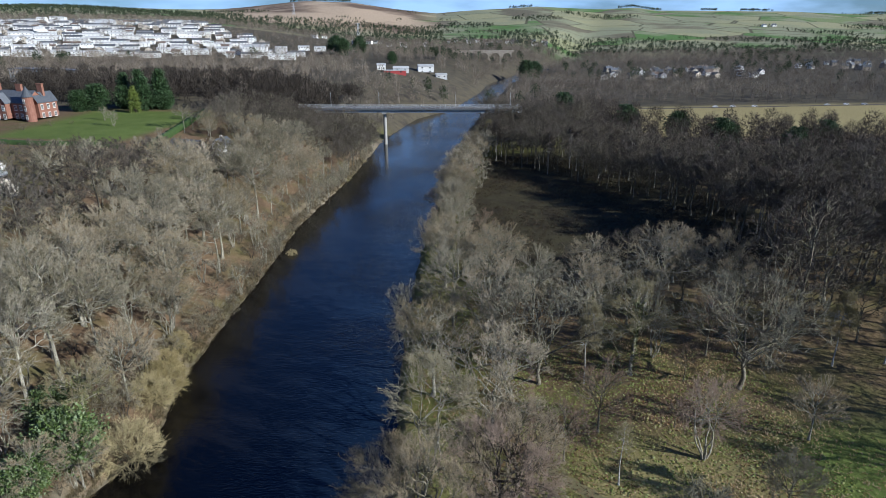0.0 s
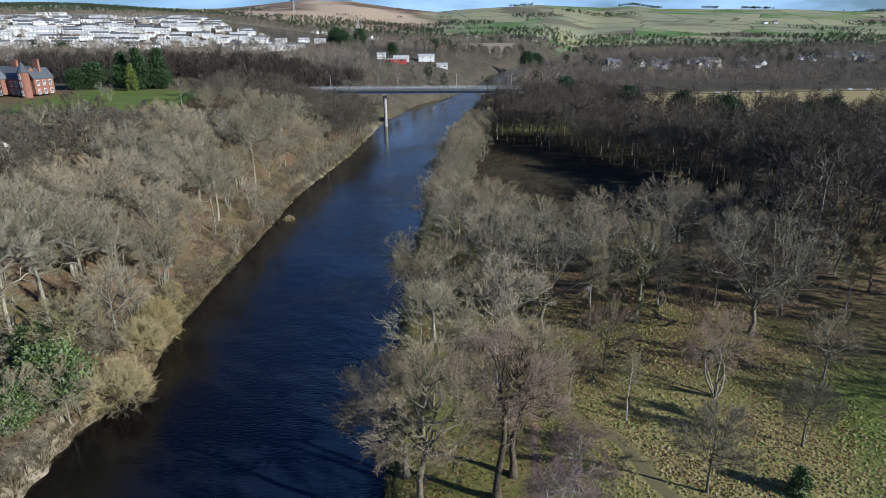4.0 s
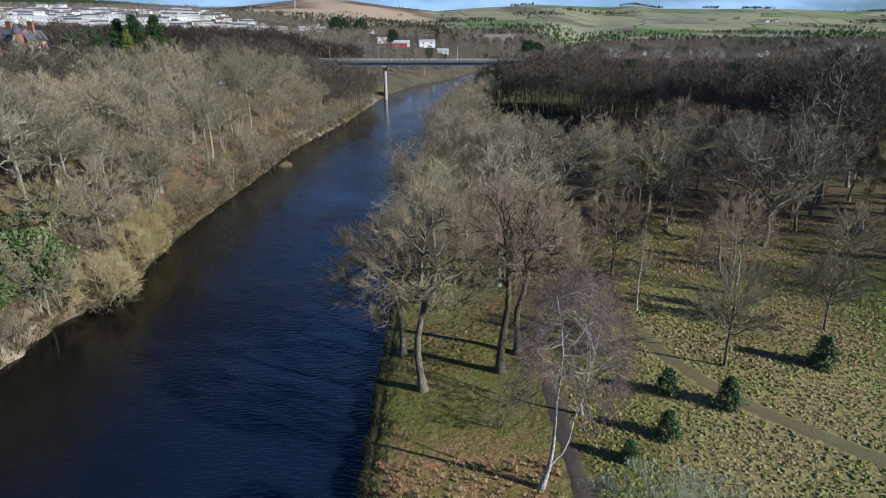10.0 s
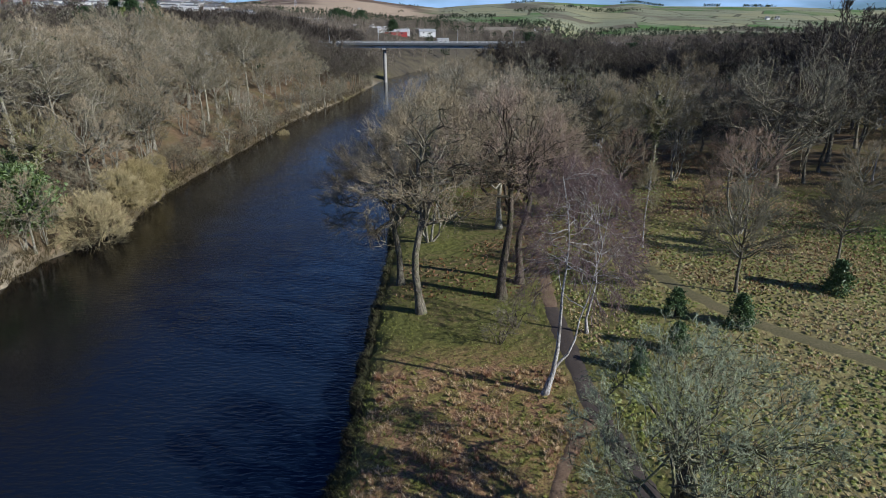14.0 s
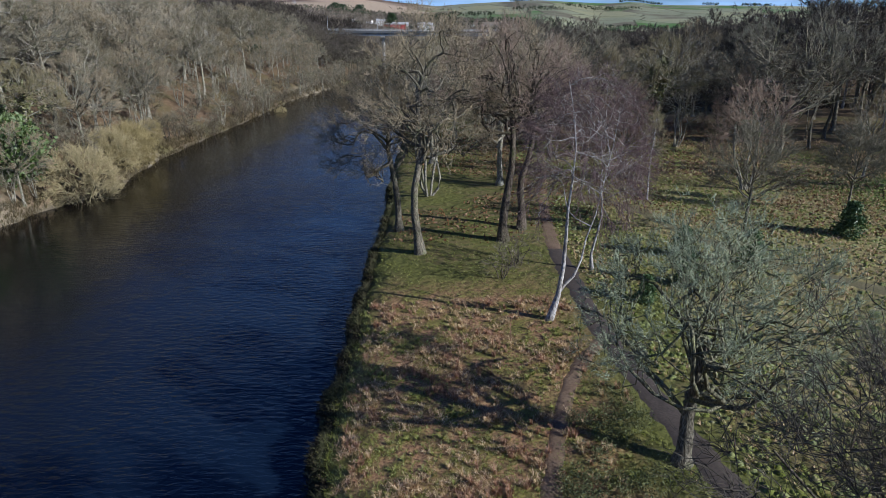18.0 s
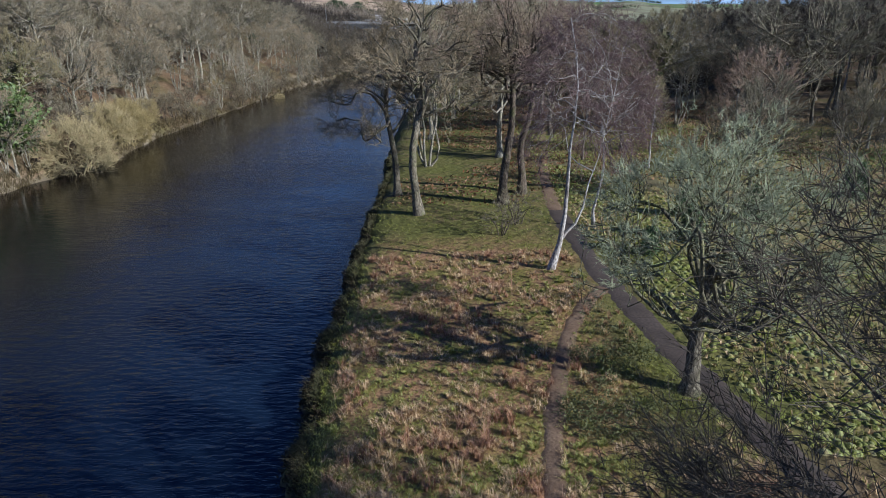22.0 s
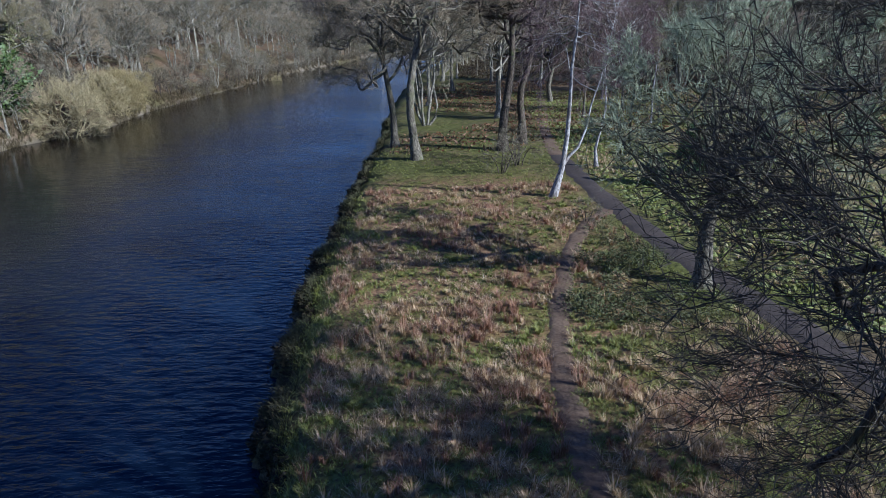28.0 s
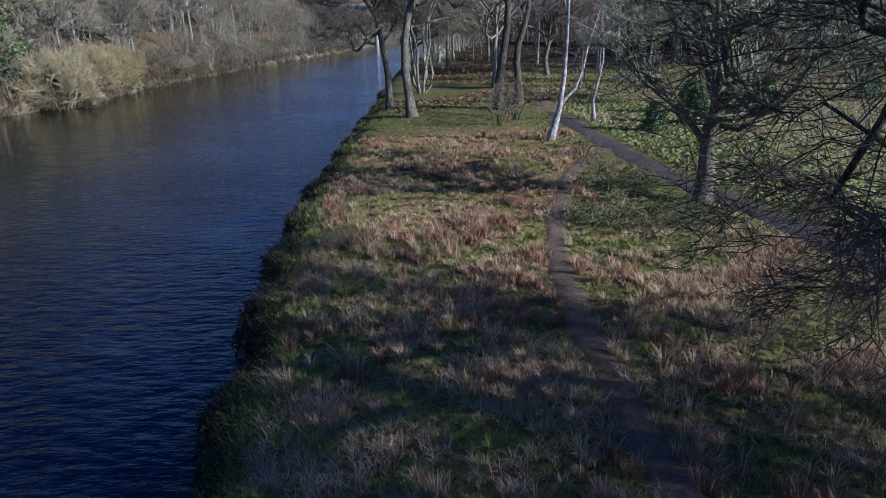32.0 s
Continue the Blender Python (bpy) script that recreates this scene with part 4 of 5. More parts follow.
# yellow willow bushes that stand out on the left bank
for x, y, s in ((-53.2, 86.5, 1.95), (-56.0, 101, 1.5), (-55.5, 106.5, 1.6), (-57.5, 111, 1.3), (-58.5, 121, 1.0), (-49.5, 189, 0.75)):
    plant("shrub", x, y, s, x * 77 % 360, s * 1.15, 1.3 * s)
for x, y, s in ((-58, 95, 1.3), (-58.5, 115, 1.3), (-57, 126, 1.2), (-57, 131, 1.1), (-60, 90, 1.4), (-62, 97, 1.4), (-62, 105, 1.3)):
    plant("scrub", x, y, s, x * 77 % 360)
for y in np.arange(50, 84, 2.6):
    x = float(np.interp(y, YK, XL)) - 0.8 - (y * 7.3) % 2.5
    plant("scrub" if int(y) % 3 else "vase", x, y, 0.75 if int(y) % 3 else 0.4, y * 77 % 360)
    if y < 72:
        plant("scrub", x - 5.5, y + 1.2, 0.9, y * 31 % 360)
# low growth hanging over the waterline
rng = np.random.default_rng(15)
for y in np.arange(134, 372, 3.4):
    x = float(np.interp(y, YK, XL)) - rng.uniform(-0.4, 1.6)
    plant(str(rng.choice(["scrub", "vase", "scrub", "scrub"])), x, y, rng.uniform(0.5, 0.75) * (1.5 if rng.uniform() < 0.25 else 1.0), rng.uniform(0, 360))

# the dark wood across the meadow, and the strip beside the bridge
taken, deep = [], []
for _ in range(20000):
    x, y = rng.uniform(26, 330), rng.uniform(100, 470)
    edge_y = np.interp(x, [24, 46, 72, 88, 100, 130, 330], [330, 300, 262, 222, 170, 125, 60])
    if y < edge_y or (x > 130 and y > np.interp(x, [130, 170, 330], [400, 365, 345])) or (abs(y - 387) < 9 and x < 50):
        continue
    inner = y > edge_y + 62 or x / y > 0.9
    gap = 9.6 if inner else 5.8
    if any((x - a) ** 2 + (y - b) ** 2 < gap * gap for a, b in taken):
        continue
    taken.append((x, y))
    if inner and (y > edge_y + 130 or x / y > 0.86):
        deep.append((x, y))
    else:
        plant(str(rng.choice(["fb", "fa", "fe"], p=[0.5, 0.5, 0] if inner else [0.42, 0.36, 0.22])), x, y, rng.uniform(0.85, 1.15) * (1.1 if inner else 1.0) * (1.25 if y < 235 else 1.0), rng.uniform(0, 360))
for x, y, s in ((30, 366, 1.15), (37, 372, 1.3), (45, 368, 1.35), (52, 374, 1.35), (60, 370, 1.4), (68, 375, 1.4), (76, 371, 1.4), (41, 360, 1.2), (56, 362, 1.3), (84, 374, 1.4)):
    plant("fa", x, y, s, x * 77 % 360)

# trees lining the right bank up to the bridge, and the dark belt behind the lawn
rng = np.random.default_rng(6)
for y in np.arange(176, 372, 4.2):
    xr = float(np.interp(y, YK, XR))
    for _ in range(2 if y > 240 else 1):
        x = xr + rng.uniform(2.5, 9.5)
        plant(str(rng.choice(["red", "tall", "round", "vase", "oak"])), x, y + rng.uniform(-2, 2), rng.uniform(0.6, 0.9), rng.uniform(0, 360))
belt = [(a, c_) for a, c_ in zip(rng.uniform(-285, -58, 620), rng.uniform(346, 470, 620))
        if not (abs(c_ - 387) < 9 and a > -150 or (a < -135 and c_ < 356) or (a < -262 and c_ > 455))]
for x, y, s in ((-150, 283, 0.55), (-163, 300, 0.5), (-196, 262, 0.6), (-120, 262, 0.45), (-118, 300, 0.5), (-116, 330, 0.6), (-122, 350, 0.7)):
    plant("vase", x, y, s, x * 31 % 360)
for x, y, s in ((-178, 282, 0.5), (-172, 288, 0.35), (-183, 270, 0.6), (-190, 258, 0.6), (-126, 338, 0.5)):
    plant("scrub", x, y, s, x * 31 % 360)

# evergreens on the meadow
holly = leafy("holly_bush", 3.0, 1.15, 3200, 0.2, leaf_holly, "dark glossy evergreen bush on the rough meadow", "bush", "evergreen bushes", 51, 1)
put(holly, 24.7, 57.3, 1.0, 0)
for x, y, s in ((22.2, 49.6, 0.95), (30.4, 54.9, 1.1), (45.0, 62.6, 1.25), (17.5, 46.0, 0.75)):
    again(holly, x, y, s, x * 91 % 360)
laurel = leafy("laurel_bush", 6.5, 3.4, 6500, 0.42, leaf_laurel, "pale green ivy-covered bush on the steep bank", "bush", "bushes on the bank", 52)
put(laurel, -60.5, 82, 1.3, 0)
for x, y, s in ((-66, 88, 0.95), (-62.5, 74.5, 0.95)):
    again(laurel, x, y, s, x * 91 % 360)
yew = leafy("yew_tree", 13, 5.0, 5200, 0.8, leaf_dark, "dark green yew beside the mansion lawn", "tree", "conifers by the mansion", 53, 0, 0.35)
put(yew, -184, 335, 1.0)
fir = leafy("fir_tree", 20, 5.2, 5600, 0.9, leaf_dark, "tall dark green fir beside the mansion lawn", "tree", "conifers by the mansion", 54, 1, 0.4)
put(fir, -165, 345, 1.0)
for x, y, s, t in ((-172, 342, 0.9, yew), (-156, 350, 1.0, fir), (-160, 338, 0.85, fir), (-191, 330, 0.8, yew), (-176, 350, 0.9, fir), (-152, 342, 0.75, yew), (-215, 255, 0.9, yew), (-192, 238, 0.7, yew), (-203, 244, 0.8, yew), (-78, 268, 0.5, fir)):
    again(t, x, y, s, x * 91 % 360)
gold = leafy("cypress_tree", 13, 2.6, 3200, 0.7, leaf_gold, "golden-green cypress beside the lawn", "tree", "conifers by the mansion", 55, 1, 0.25)
put(gold, -161, 328, 1.0)
pine = leafy("pine_tree", 15, 5.5, 3600, 0.9, leaf_dark, "dark pine standing above the bare wood", "tree", "pines in the wood", 56, 0, 0.35)
put(pine, 150, 330, 1.2)
for x, y, s in ((172, 300, 1.15), (140, 372, 1.1), (118, 400, 1.2), (205, 330, 1.1), (90, 470, 1.3), (-150, 900, 1.6), (-120, 930, 1.6), (-135, 880, 1.5), (110, 850, 1.6), (126, 870, 1.4), (-60, 760, 0.9)):
    again(pine, x, y, s, x * 37 % 360)


# ---- far woods ----
def crude(xs, ys, hs, per, seed, width=0.5, up=0.8, reach=1.0):
    """Many far bare trees in one mesh: a trunk slip and a loose crown of twig slips each."""
    rng = np.random.default_rng(seed)
    ctr = np.stack([xs, ys, H(xs, ys)], 1)
    m = len(xs)
    pt = unit(rng.normal(0, 1, (m, per, 3))) * rng.uniform(0.1, 1, (m, per, 1)) ** 0.45
    wide = rng.uniform(0.2, 0.3, (m, 1, 1))
    pt = ctr[:, None] + pt * np.concatenate([wide, wide, wide * 0 + 0.37], 2) * hs[:, None, None] + np.array([0, 0, 0.62]) * hs[:, None, None]
    d = unit(unit(pt - (ctr[:, None] + np.array([0, 0, 0.45]) * hs[:, None, None])) * 0.5 + rng.normal(0, 0.45, pt.shape) + np.array([0, 0, up])) * hs[:, None, None] * rng.uniform(0.10, 0.22, (m, per, 1)) * reach
    a, b = pt.reshape(-1, 3), (pt + d).reshape(-1, 3)
    v1, f1 = blades(a, b, np.repeat(hs * 0.05 * width, per), rng)
    v2, f2 = blades(ctr, ctr + np.array([0, 0, 0.85]) * hs[:, None], hs * 0.02, rng)
    return np.concatenate([v1, v2]), np.concatenate([f1, f2 + len(v1)])


def scatter(count, seed, test, reach):
    rng = np.random.default_rng(seed)
    y = np.sqrt(rng.uniform(380 ** 2, reach ** 2, count * 12))
    a = rng.uniform(-0.85, 0.85, count * 12)
    x = a * y
    ok = test(x, y, a)
    return x[ok][:count], y[ok][:count], rng


def in_river(x, y):
    return (x > np.interp(y, YK, XL) - 4) & (x < np.interp(y, YK, XR) + 4)


def valley(x, y, a):
    town = (y > 760) & (y < 1330) & (a < -0.1)
    field = (x > 140) & (y > 400) & (y < 540)
    lawn = (x < -120) & (x > -215) & (y < 360)
    works = (y > 600) & (y < 760) & (x > -90) & (x < 30)
    road = (np.abs(y - 387) < 12) & (x < 130)
    houses = (y > 780) & (y < 1050) & (a > 0.22) & (a < 0.75)
    open_ = (fbm(x, y, 120) > 0.8) & (y > 650)
    keep = (y < 1500) & ~field & ~lawn & ~works & ~in_river(x, y) & ~road & ~open_
    rnd = np.sin(x * 12.9898 + y * 78.233) * 43758.5453
    rnd = rnd - np.floor(rnd)
    wood_r = (x > 24) & (y < 470) & (y > 120)
    return keep & ~(town & (rnd > 0.3)) & ~(houses & (rnd > 0.3)) & ~wood_r & ~((x > -130) & (x < 0) & (y < 375))


# deep and belt crowns take the twig colours darkened for shade
deep = np.array(deep)
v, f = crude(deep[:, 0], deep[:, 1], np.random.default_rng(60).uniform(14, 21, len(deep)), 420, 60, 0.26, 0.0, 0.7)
tagged(add("deep_wood", mesh_np("deep_wood", v, None, f), twig_cloud_shade), "dense bare crowns deep inside the dark wood", "woods", kind="stuff")
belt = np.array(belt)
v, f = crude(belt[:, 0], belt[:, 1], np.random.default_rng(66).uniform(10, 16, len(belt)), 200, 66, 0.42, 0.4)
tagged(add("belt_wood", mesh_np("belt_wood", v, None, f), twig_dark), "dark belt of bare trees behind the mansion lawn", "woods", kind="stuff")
fx, fy, frng = scatter(8000, 61, valley, 1450)
v, f = crude(fx, fy, frng.uniform(9, 17, len(fx)), 80, 62, 0.5, 0.5, 0.7)
tagged(add("valley_woods", mesh_np("valley_woods", v, None, f), far_twig), "bare brown woods filling the valley floor", "woods", kind="stuff")


def conifers(x, y, a):
    belt_ = (fbm(x, y * 2.2, 70) > 0.62) | (fbm(x + 90, y, 40) > 0.95)
    return (y > 480) & (y < 1400) & belt_ & ~in_river(x, y) & ~((x > 100) & (y < 560)) & ~((a < -0.1) & (y > 760)) & ~((x > -90) & (x < 40) & (y > 600) & (y < 760))


fx, fy, frng = scatter(420, 67, conifers, 1400)
v, f = crude(fx, fy, frng.uniform(12, 19, len(fx)), 150, 68, 1.0, 0.2, 0.6)
tagged(add("valley_conifers", mesh_np("valley_conifers", v, None, f), far_green), "dark green conifers scattered through the valley", "woods", kind="stuff")


def hillwood(x, y, a):
    return (y > 1400) & (y < 2950) & ((fbm(x, y, 190) > 0.72) | (fbm(x + 300, y * 1.4, 110) > 0.88) | ((a < -0.3) & (y < 2300)) | ((y < 1900) & (fbm(x, y, 120) > -0.55)) | ((a > -0.4) & (a < 0) & (y < 2100)))


fx, fy, frng = scatter(8500, 63, hillwood, 3250)
v, f = crude(fx, fy, frng.uniform(8, 14, len(fx)), 26, 64, 3.2, 0.6, 0.75)
tagged(add("hill_woods", mesh_np("hill_woods", v, None, f), far_green), "dark plantations and hedges on the far hills", "woods", kind="stuff")


def ridge(x, y, a):
    top = (y > 3140) & (y < 3340)
    return top & (((a > -0.23) & (a < -0.14)) | ((a > 0.265) & (a < 0.33)) | ((a > 0.39) & (a < 0.415)) | ((a > 0.45) & (a < 0.50)) | ((a > 0.10) & (a < 0.135)) | (a > 0.64))


fx, fy, frng = scatter(2600, 69, ridge, 3340)
v, f = crude(fx, fy, frng.uniform(9, 15, len(fx)), 40, 70, 2.4, 0.4, 0.7)
tagged(add("ridge_woods", mesh_np("ridge_woods", v, None, f), far_green), "dark shelter woods along the hill ridges", "woods", kind="stuff")


# ---- buildings ----
def box(bm, x0, x1, y0, y1, z0, z1):
    vs = [bm.verts.new(c) for c in ((x0, y0, z0), (x1, y0, z0), (x1, y1, z0), (x0, y1, z0), (x0, y0, z1), (x1, y0, z1), (x1, y1, z1), (x0, y1, z1))]
    for f in ((3, 2, 1, 0), (4, 5, 6, 7), (0, 1, 5, 4), (1, 2, 6, 5), (2, 3, 7, 6), (3, 0, 4, 7)):
        bm.faces.new([vs[i] for i in f])


def prism(bm, x0, x1, y0, y1, z0, z1, over=0.35, axis="x", thick=0.22):
    """A gabled roof with eaves and real thickness; the ridge runs along the axis."""
    def pts(lift, o):
        if axis == "x":
            m = (y0 + y1) / 2
            return [(x0 - o, y0 - o, z0 + lift), (x1 + o, y0 - o, z0 + lift), (x1 + o, y1 + o, z0 + lift), (x0 - o, y1 + o, z0 + lift), (x0 - o, m, z1 + lift), (x1 + o, m, z1 + lift)]
        m = (x0 + x1) / 2
        return [(x1 + o, y0 - o, z0 + lift), (x1 + o, y1 + o, z0 + lift), (x0 - o, y1 + o, z0 + lift), (x0 - o, y0 - o, z0 + lift), (m, y0 - o, z1 + lift), (m, y1 + o, z1 + lift)]
    lo, hi = [bm.verts.new(c) for c in pts(0, over)], [bm.verts.new(c) for c in pts(thick, over)]
    for f in ((0, 1, 5, 4), (2, 3, 4, 5)):
        bm.faces.new([hi[i] for i in f])
        bm.faces.new([lo[i] for i in reversed(f)])
    for a, b in ((0, 1), (1, 5), (5, 2), (2, 3), (3, 4), (4, 0)):
        bm.faces.new([lo[a], lo[b], hi[b], hi[a]])


def gable(bm, x0, x1, y0, y1, z0, z1, axis="x"):
    """The walls under a gabled roof, with their pointed ends."""
    box(bm, x0, x1, y0, y1, z0 - 6, z0)
    if axis == "x":
        m = (y0 + y1) / 2
        tri = [[(x0, y0, z0), (x0, y1, z0), (x0, m, z1)], [(x1, y0, z0), (x1, y1, z0), (x1, m, z1)]]
    else:
        m = (x0 + x1) / 2
        tri = [[(x0, y0, z0), (x1, y0, z0), (m, y0, z1)], [(x0, y1, z0), (x1, y1, z0), (m, y1, z1)]]
    for t in tri:
        bm.faces.new([bm.verts.new(c) for c in t])


def part(name, bm, material, parent, label="", m=None):
    me = bpy.data.meshes.new(name)
    bmesh.ops.recalc_face_normals(bm, faces=bm.faces)
    bm.to_mesh(me)
    bm.free()
    ob = add(name, me, material, parent, label)
    if m is not None:
        ob.matrix_basis = m
    return ob


def shaped(maker):
    bm = bmesh.new()
    maker(bm)
    return bm


win_bm = bmesh.new()
box(win_bm, -0.5, 0.5, -0.06, 0.06, -0.5, 0.5)
WINDOW = bpy.data.meshes.new("window")
win_bm.to_mesh(WINDOW)
win_bm.free()
WINDOW.materials.append(glass)
frame_bm = bmesh.new()
for x0, x1, z0, z1 in ((-0.6, -0.48, -0.6, 0.6), (0.48, 0.6, -0.6, 0.6), (-0.48, 0.48, 0.48, 0.6), (-0.48, 0.48, -0.6, -0.48), (-0.04, 0.04, -0.48, 0.48), (-0.48, 0.48, -0.04, 0.04)):
    box(frame_bm, x0, x1, -0.1, 0.02, z0, z1)
FRAME = bpy.data.meshes.new("window_frame")
frame_bm.to_mesh(FRAME)
frame_bm.free()
FRAME.materials.append(wood_white)


def window(parent, x, y, z, w, h, turn=0.0, framed=False):
    ob = new("window", WINDOW)
    ob.parent = parent
    ob.matrix_basis = pose(x, y, z, 0, 0, turn) @ Matrix.Diagonal((w, 1, h, 1))
    if framed:
        fr = new("window_frame", FRAME)
        fr.parent = ob
    return ob


def dwelling(name, w, d, h, rise, wall, roof, wins, label, group, chimneys=1, axis="x"):
    root = base(name, Matrix(), label, "house", group)
    part("wall", shaped(lambda bm: gable(bm, -w / 2, w / 2, -d / 2, d / 2, h, h + rise, axis)), wall, root)
    part("roof", shaped(lambda bm: prism(bm, -w / 2, w / 2, -d / 2, d / 2, h, h + rise, 0.35, axis)), roof, root)
    for i in range(chimneys):
        x = -w / 2 + w * (i + 0.5) / chimneys
        part("chimney", shaped(lambda bm: box(bm, x - 0.5, x + 0.5, -0.4, 0.4, h + rise - 1.2, h + rise + 1.2)), render_cream, root)
    for i in range(wins):
        x = -w / 2 + w * (i + 0.5) / wins
        for z in ((1.4, h - 1.3) if h > 4.5 else (1.6,)):
            window(root, x, -d / 2 - 0.02, z, min(1.6, w / wins * 0.5), 1.25)
    return root


TOWN, VILLAGE = "white houses on the hillside", "houses across the valley"
terrace = dwelling("terraced_house", 26, 8, 5.2, 2.4, render_white, slate, 5, "long white terrace with grey pitched roof", TOWN, 2)
terrace_b = dwelling("terraced_house", 36, 8, 5.6, 2.0, render_white, roof_pale, 6, "long white terrace with pale low roof", TOWN, 0)
house_a = dwelling("house", 11, 8, 5.2, 2.6, render_white, roof_brown, 2, "white rendered house with brown roof", TOWN, 1)
house_b = dwelling("house", 9, 9, 5.0, 3.0, render_cream, slate, 2, "cream house with slate roof and gable front", TOWN, 1, "y")
flats = dwelling("block_of_flats", 15, 12, 11.5, 0.9, render_white, roof_pale, 4, "square white block of flats", TOWN, 0)
cottage = dwelling("house", 9, 7, 3.4, 3.0, render_white, slate, 2, "small white house with slate roof", VILLAGE, 1)
brick_house = dwelling("house", 11, 8, 5.0, 3.0, stone_grey, slate, 2, "grey stone house with slate roof", VILLAGE, 1)
placed = {}


def site(kind, x, y, turn=0.0, s=1.0, up=0.0):
    m = pose(x, y, hz(x, y) + up, 0, 0, turn) @ Matrix.Scale(s, 4)
    if kind.name not in placed:
        placed[kind.name] = 1
        kind.matrix_basis = m
        return kind
    return copy_thing(kind, m)


rng = np.random.default_rng(71)
for row, y in enumerate(np.linspace(790, 1290, 17)):
    left_a, right_a = -0.72, np.interp(y, [800, 900, 1050, 1290], [-0.22, -0.26, -0.34, -0.40])
    x = left_a * y + rng.uniform(0, 20)
    while x < right_a * y:
        k = rng.choice(5, p=[0.36, 0.22, 0.16, 0.2, 0.06])
        kind, w = ((terrace, 28), (terrace_b, 38), (house_a, 13), (house_b, 11), (flats, 17))[k]
        if rng.uniform() < 0.93:
            site(kind, x + w / 2, y + rng.normal(0, 6), rng.normal(0, 4) + 20, 0.95)
        x += w + rng.uniform(0, 8)
for u, y in ((-0.215, 860), (-0.19, 865), (-0.34, 800), (-0.30, 815), (-0.28, 822), (-0.61, 1180), (-0.58, 1190), (-0.25, 830)):
    site(flats, u * y, y, 8)
for i in range(46):
    a, y = rng.uniform(0.25, 0.50), rng.uniform(800, 960)
    site(rng.choice([cottage, brick_house, house_a, house_b]), a * y, y, rng.choice([0, 20, -15, 90]) + rng.normal(0, 5), 1.0)
for i in range(18):
    a, y = rng.uniform(0.55, 0.72), rng.uniform(900, 1100)
    site(rng.choice([cottage, brick_house]), a * y, y, rng.choice([0, 30, -15]) + rng.normal(0, 5), 1.0)
for i in range(24):
    a, y = rng.uniform(0.01, 0.16), rng.uniform(1450, 1600)
    site(rng.choice([cottage, house_a]), a * y, y, rng.normal(0, 15), 1.2)
for i in range(16):
    a, y = rng.uniform(-0.2, -0.02), rng.uniform(1250, 1500)
    site(rng.choice([cottage, house_a]), a * y, y, rng.normal(0, 15), 1.1)
for a, y in ((0.49, 2300), (0.505, 2310)):
    site(cottage, a * y, y, 10, 1.5)

# sheds and yards beyond the bridge
for x, y, w, d, h, rise, mat, lab in ((-19, 700, 17, 14, 6.5, 2.0, render_white, "white metal warehouse with low roof"), (-64, 665, 9, 8, 4.5, 1.6, render_white, "small white works building"),
                                      (-44, 668, 16, 10, 2.6, 2.0, roof_pale, "pale rounded works shed"), (-48, 640, 22, 8, 2.8, 0.6, red_paint, "low red works shed"), (-2, 690, 12, 10, 3.6, 1.2, roof_pale, "pale low works shed in a yard")):
    ob = dwelling("warehouse", w, d, h, rise, mat, roof_pale, 2, lab, "works by the river", 0)
    ob["category"] = "warehouse"
    ob.matrix_basis = pose(x, y, hz(x, y), 0, 0, 6)

# ---- the road bridge ----
by = 387.0
bridge = base("road_bridge", pose(-36, by, 0), "long grey steel road bridge on slim concrete piers", "bridge")
xa, xb = -72.0, 84.0
part("deck", shaped(lambda bm: box(bm, xa, xb, -5.5, 5.5, 21.9, 22.5)), concrete, bridge)
part("road_surface", shaped(lambda bm: box(bm, xa, xb, -4.2, 4.2, 22.504, 22.56)), tarmac, bridge)
for y in (-3.6, 3.6):
    part("girder", shaped(lambda bm: (box(bm, xa, xb, y - 0.15, y + 0.15, 20.2, 21.896), box(bm, xa, xb, y - 0.45, y + 0.45, 20.05, 20.2))), steel_paint, bridge)
part("fascia", shaped(lambda bm: box(bm, xa, xb, -5.72, -5.504, 21.75, 22.75)), steel_dark, bridge)
part("fascia", shaped(lambda bm: box(bm, xa, xb, 5.504, 5.72, 21.75, 22.75)), steel_dark, bridge)
for y in (-5.6, 5.6):
    rail = part("railing", shaped(lambda bm: [box(bm, xa, xb, y - 0.05, y + 0.05, z, z + 0.09) for z in (23.85, 23.4, 23.0)]), steel_paint, bridge)
    post_me = None
    for i in range(int((xb - xa) / 3)):
        if post_me is None:
            po = part("post", shaped(lambda bm: box(bm, -0.06, 0.06, -0.06, 0.06, 22.75, 23.9)), steel_paint, rail)
            post_me = po.data
            po.matrix_basis = pose(xa + 1.5, y, 0)
        else:
            po = new("post", post_me)
            po.parent = rail
            po.matrix_basis = pose(xa + 1.5 + i * 3, y, 0)
for x in (0.0, 60.0, -58.0):
    def pier_shape(bm):
        bmesh.ops.create_cone(bm, cap_ends=True, segments=20, radius1=1.15, radius2=1.0, depth=24, matrix=Matrix.Translation((x, 0, 7.6)))
    part("pier", shaped(pier_shape), concrete, bridge)
    part("pier_head", shaped(lambda bm: box(bm, x - 1.2, x + 1.2, -4.4, 4.4, 19.2, 20.04)), concrete, bridge)
lamp = base("street_lamp", pose(-70, by + 6.2, 22.0), "tall grey street lamp beside the bridge road", "street lamp", "street lamps")
part("pole", shaped(lambda bm: bmesh.ops.create_cone(bm, cap_ends=True, segments=8, radius1=0.11, radius2=0.07, depth=9, matrix=Matrix.Translation((0, 0, 4.5)))), steel_paint, lamp)
part("arm", shaped(lambda bm: box(bm, -0.05, 0.05, -1.5, 0, 8.9, 9.0)), steel_paint, lamp)
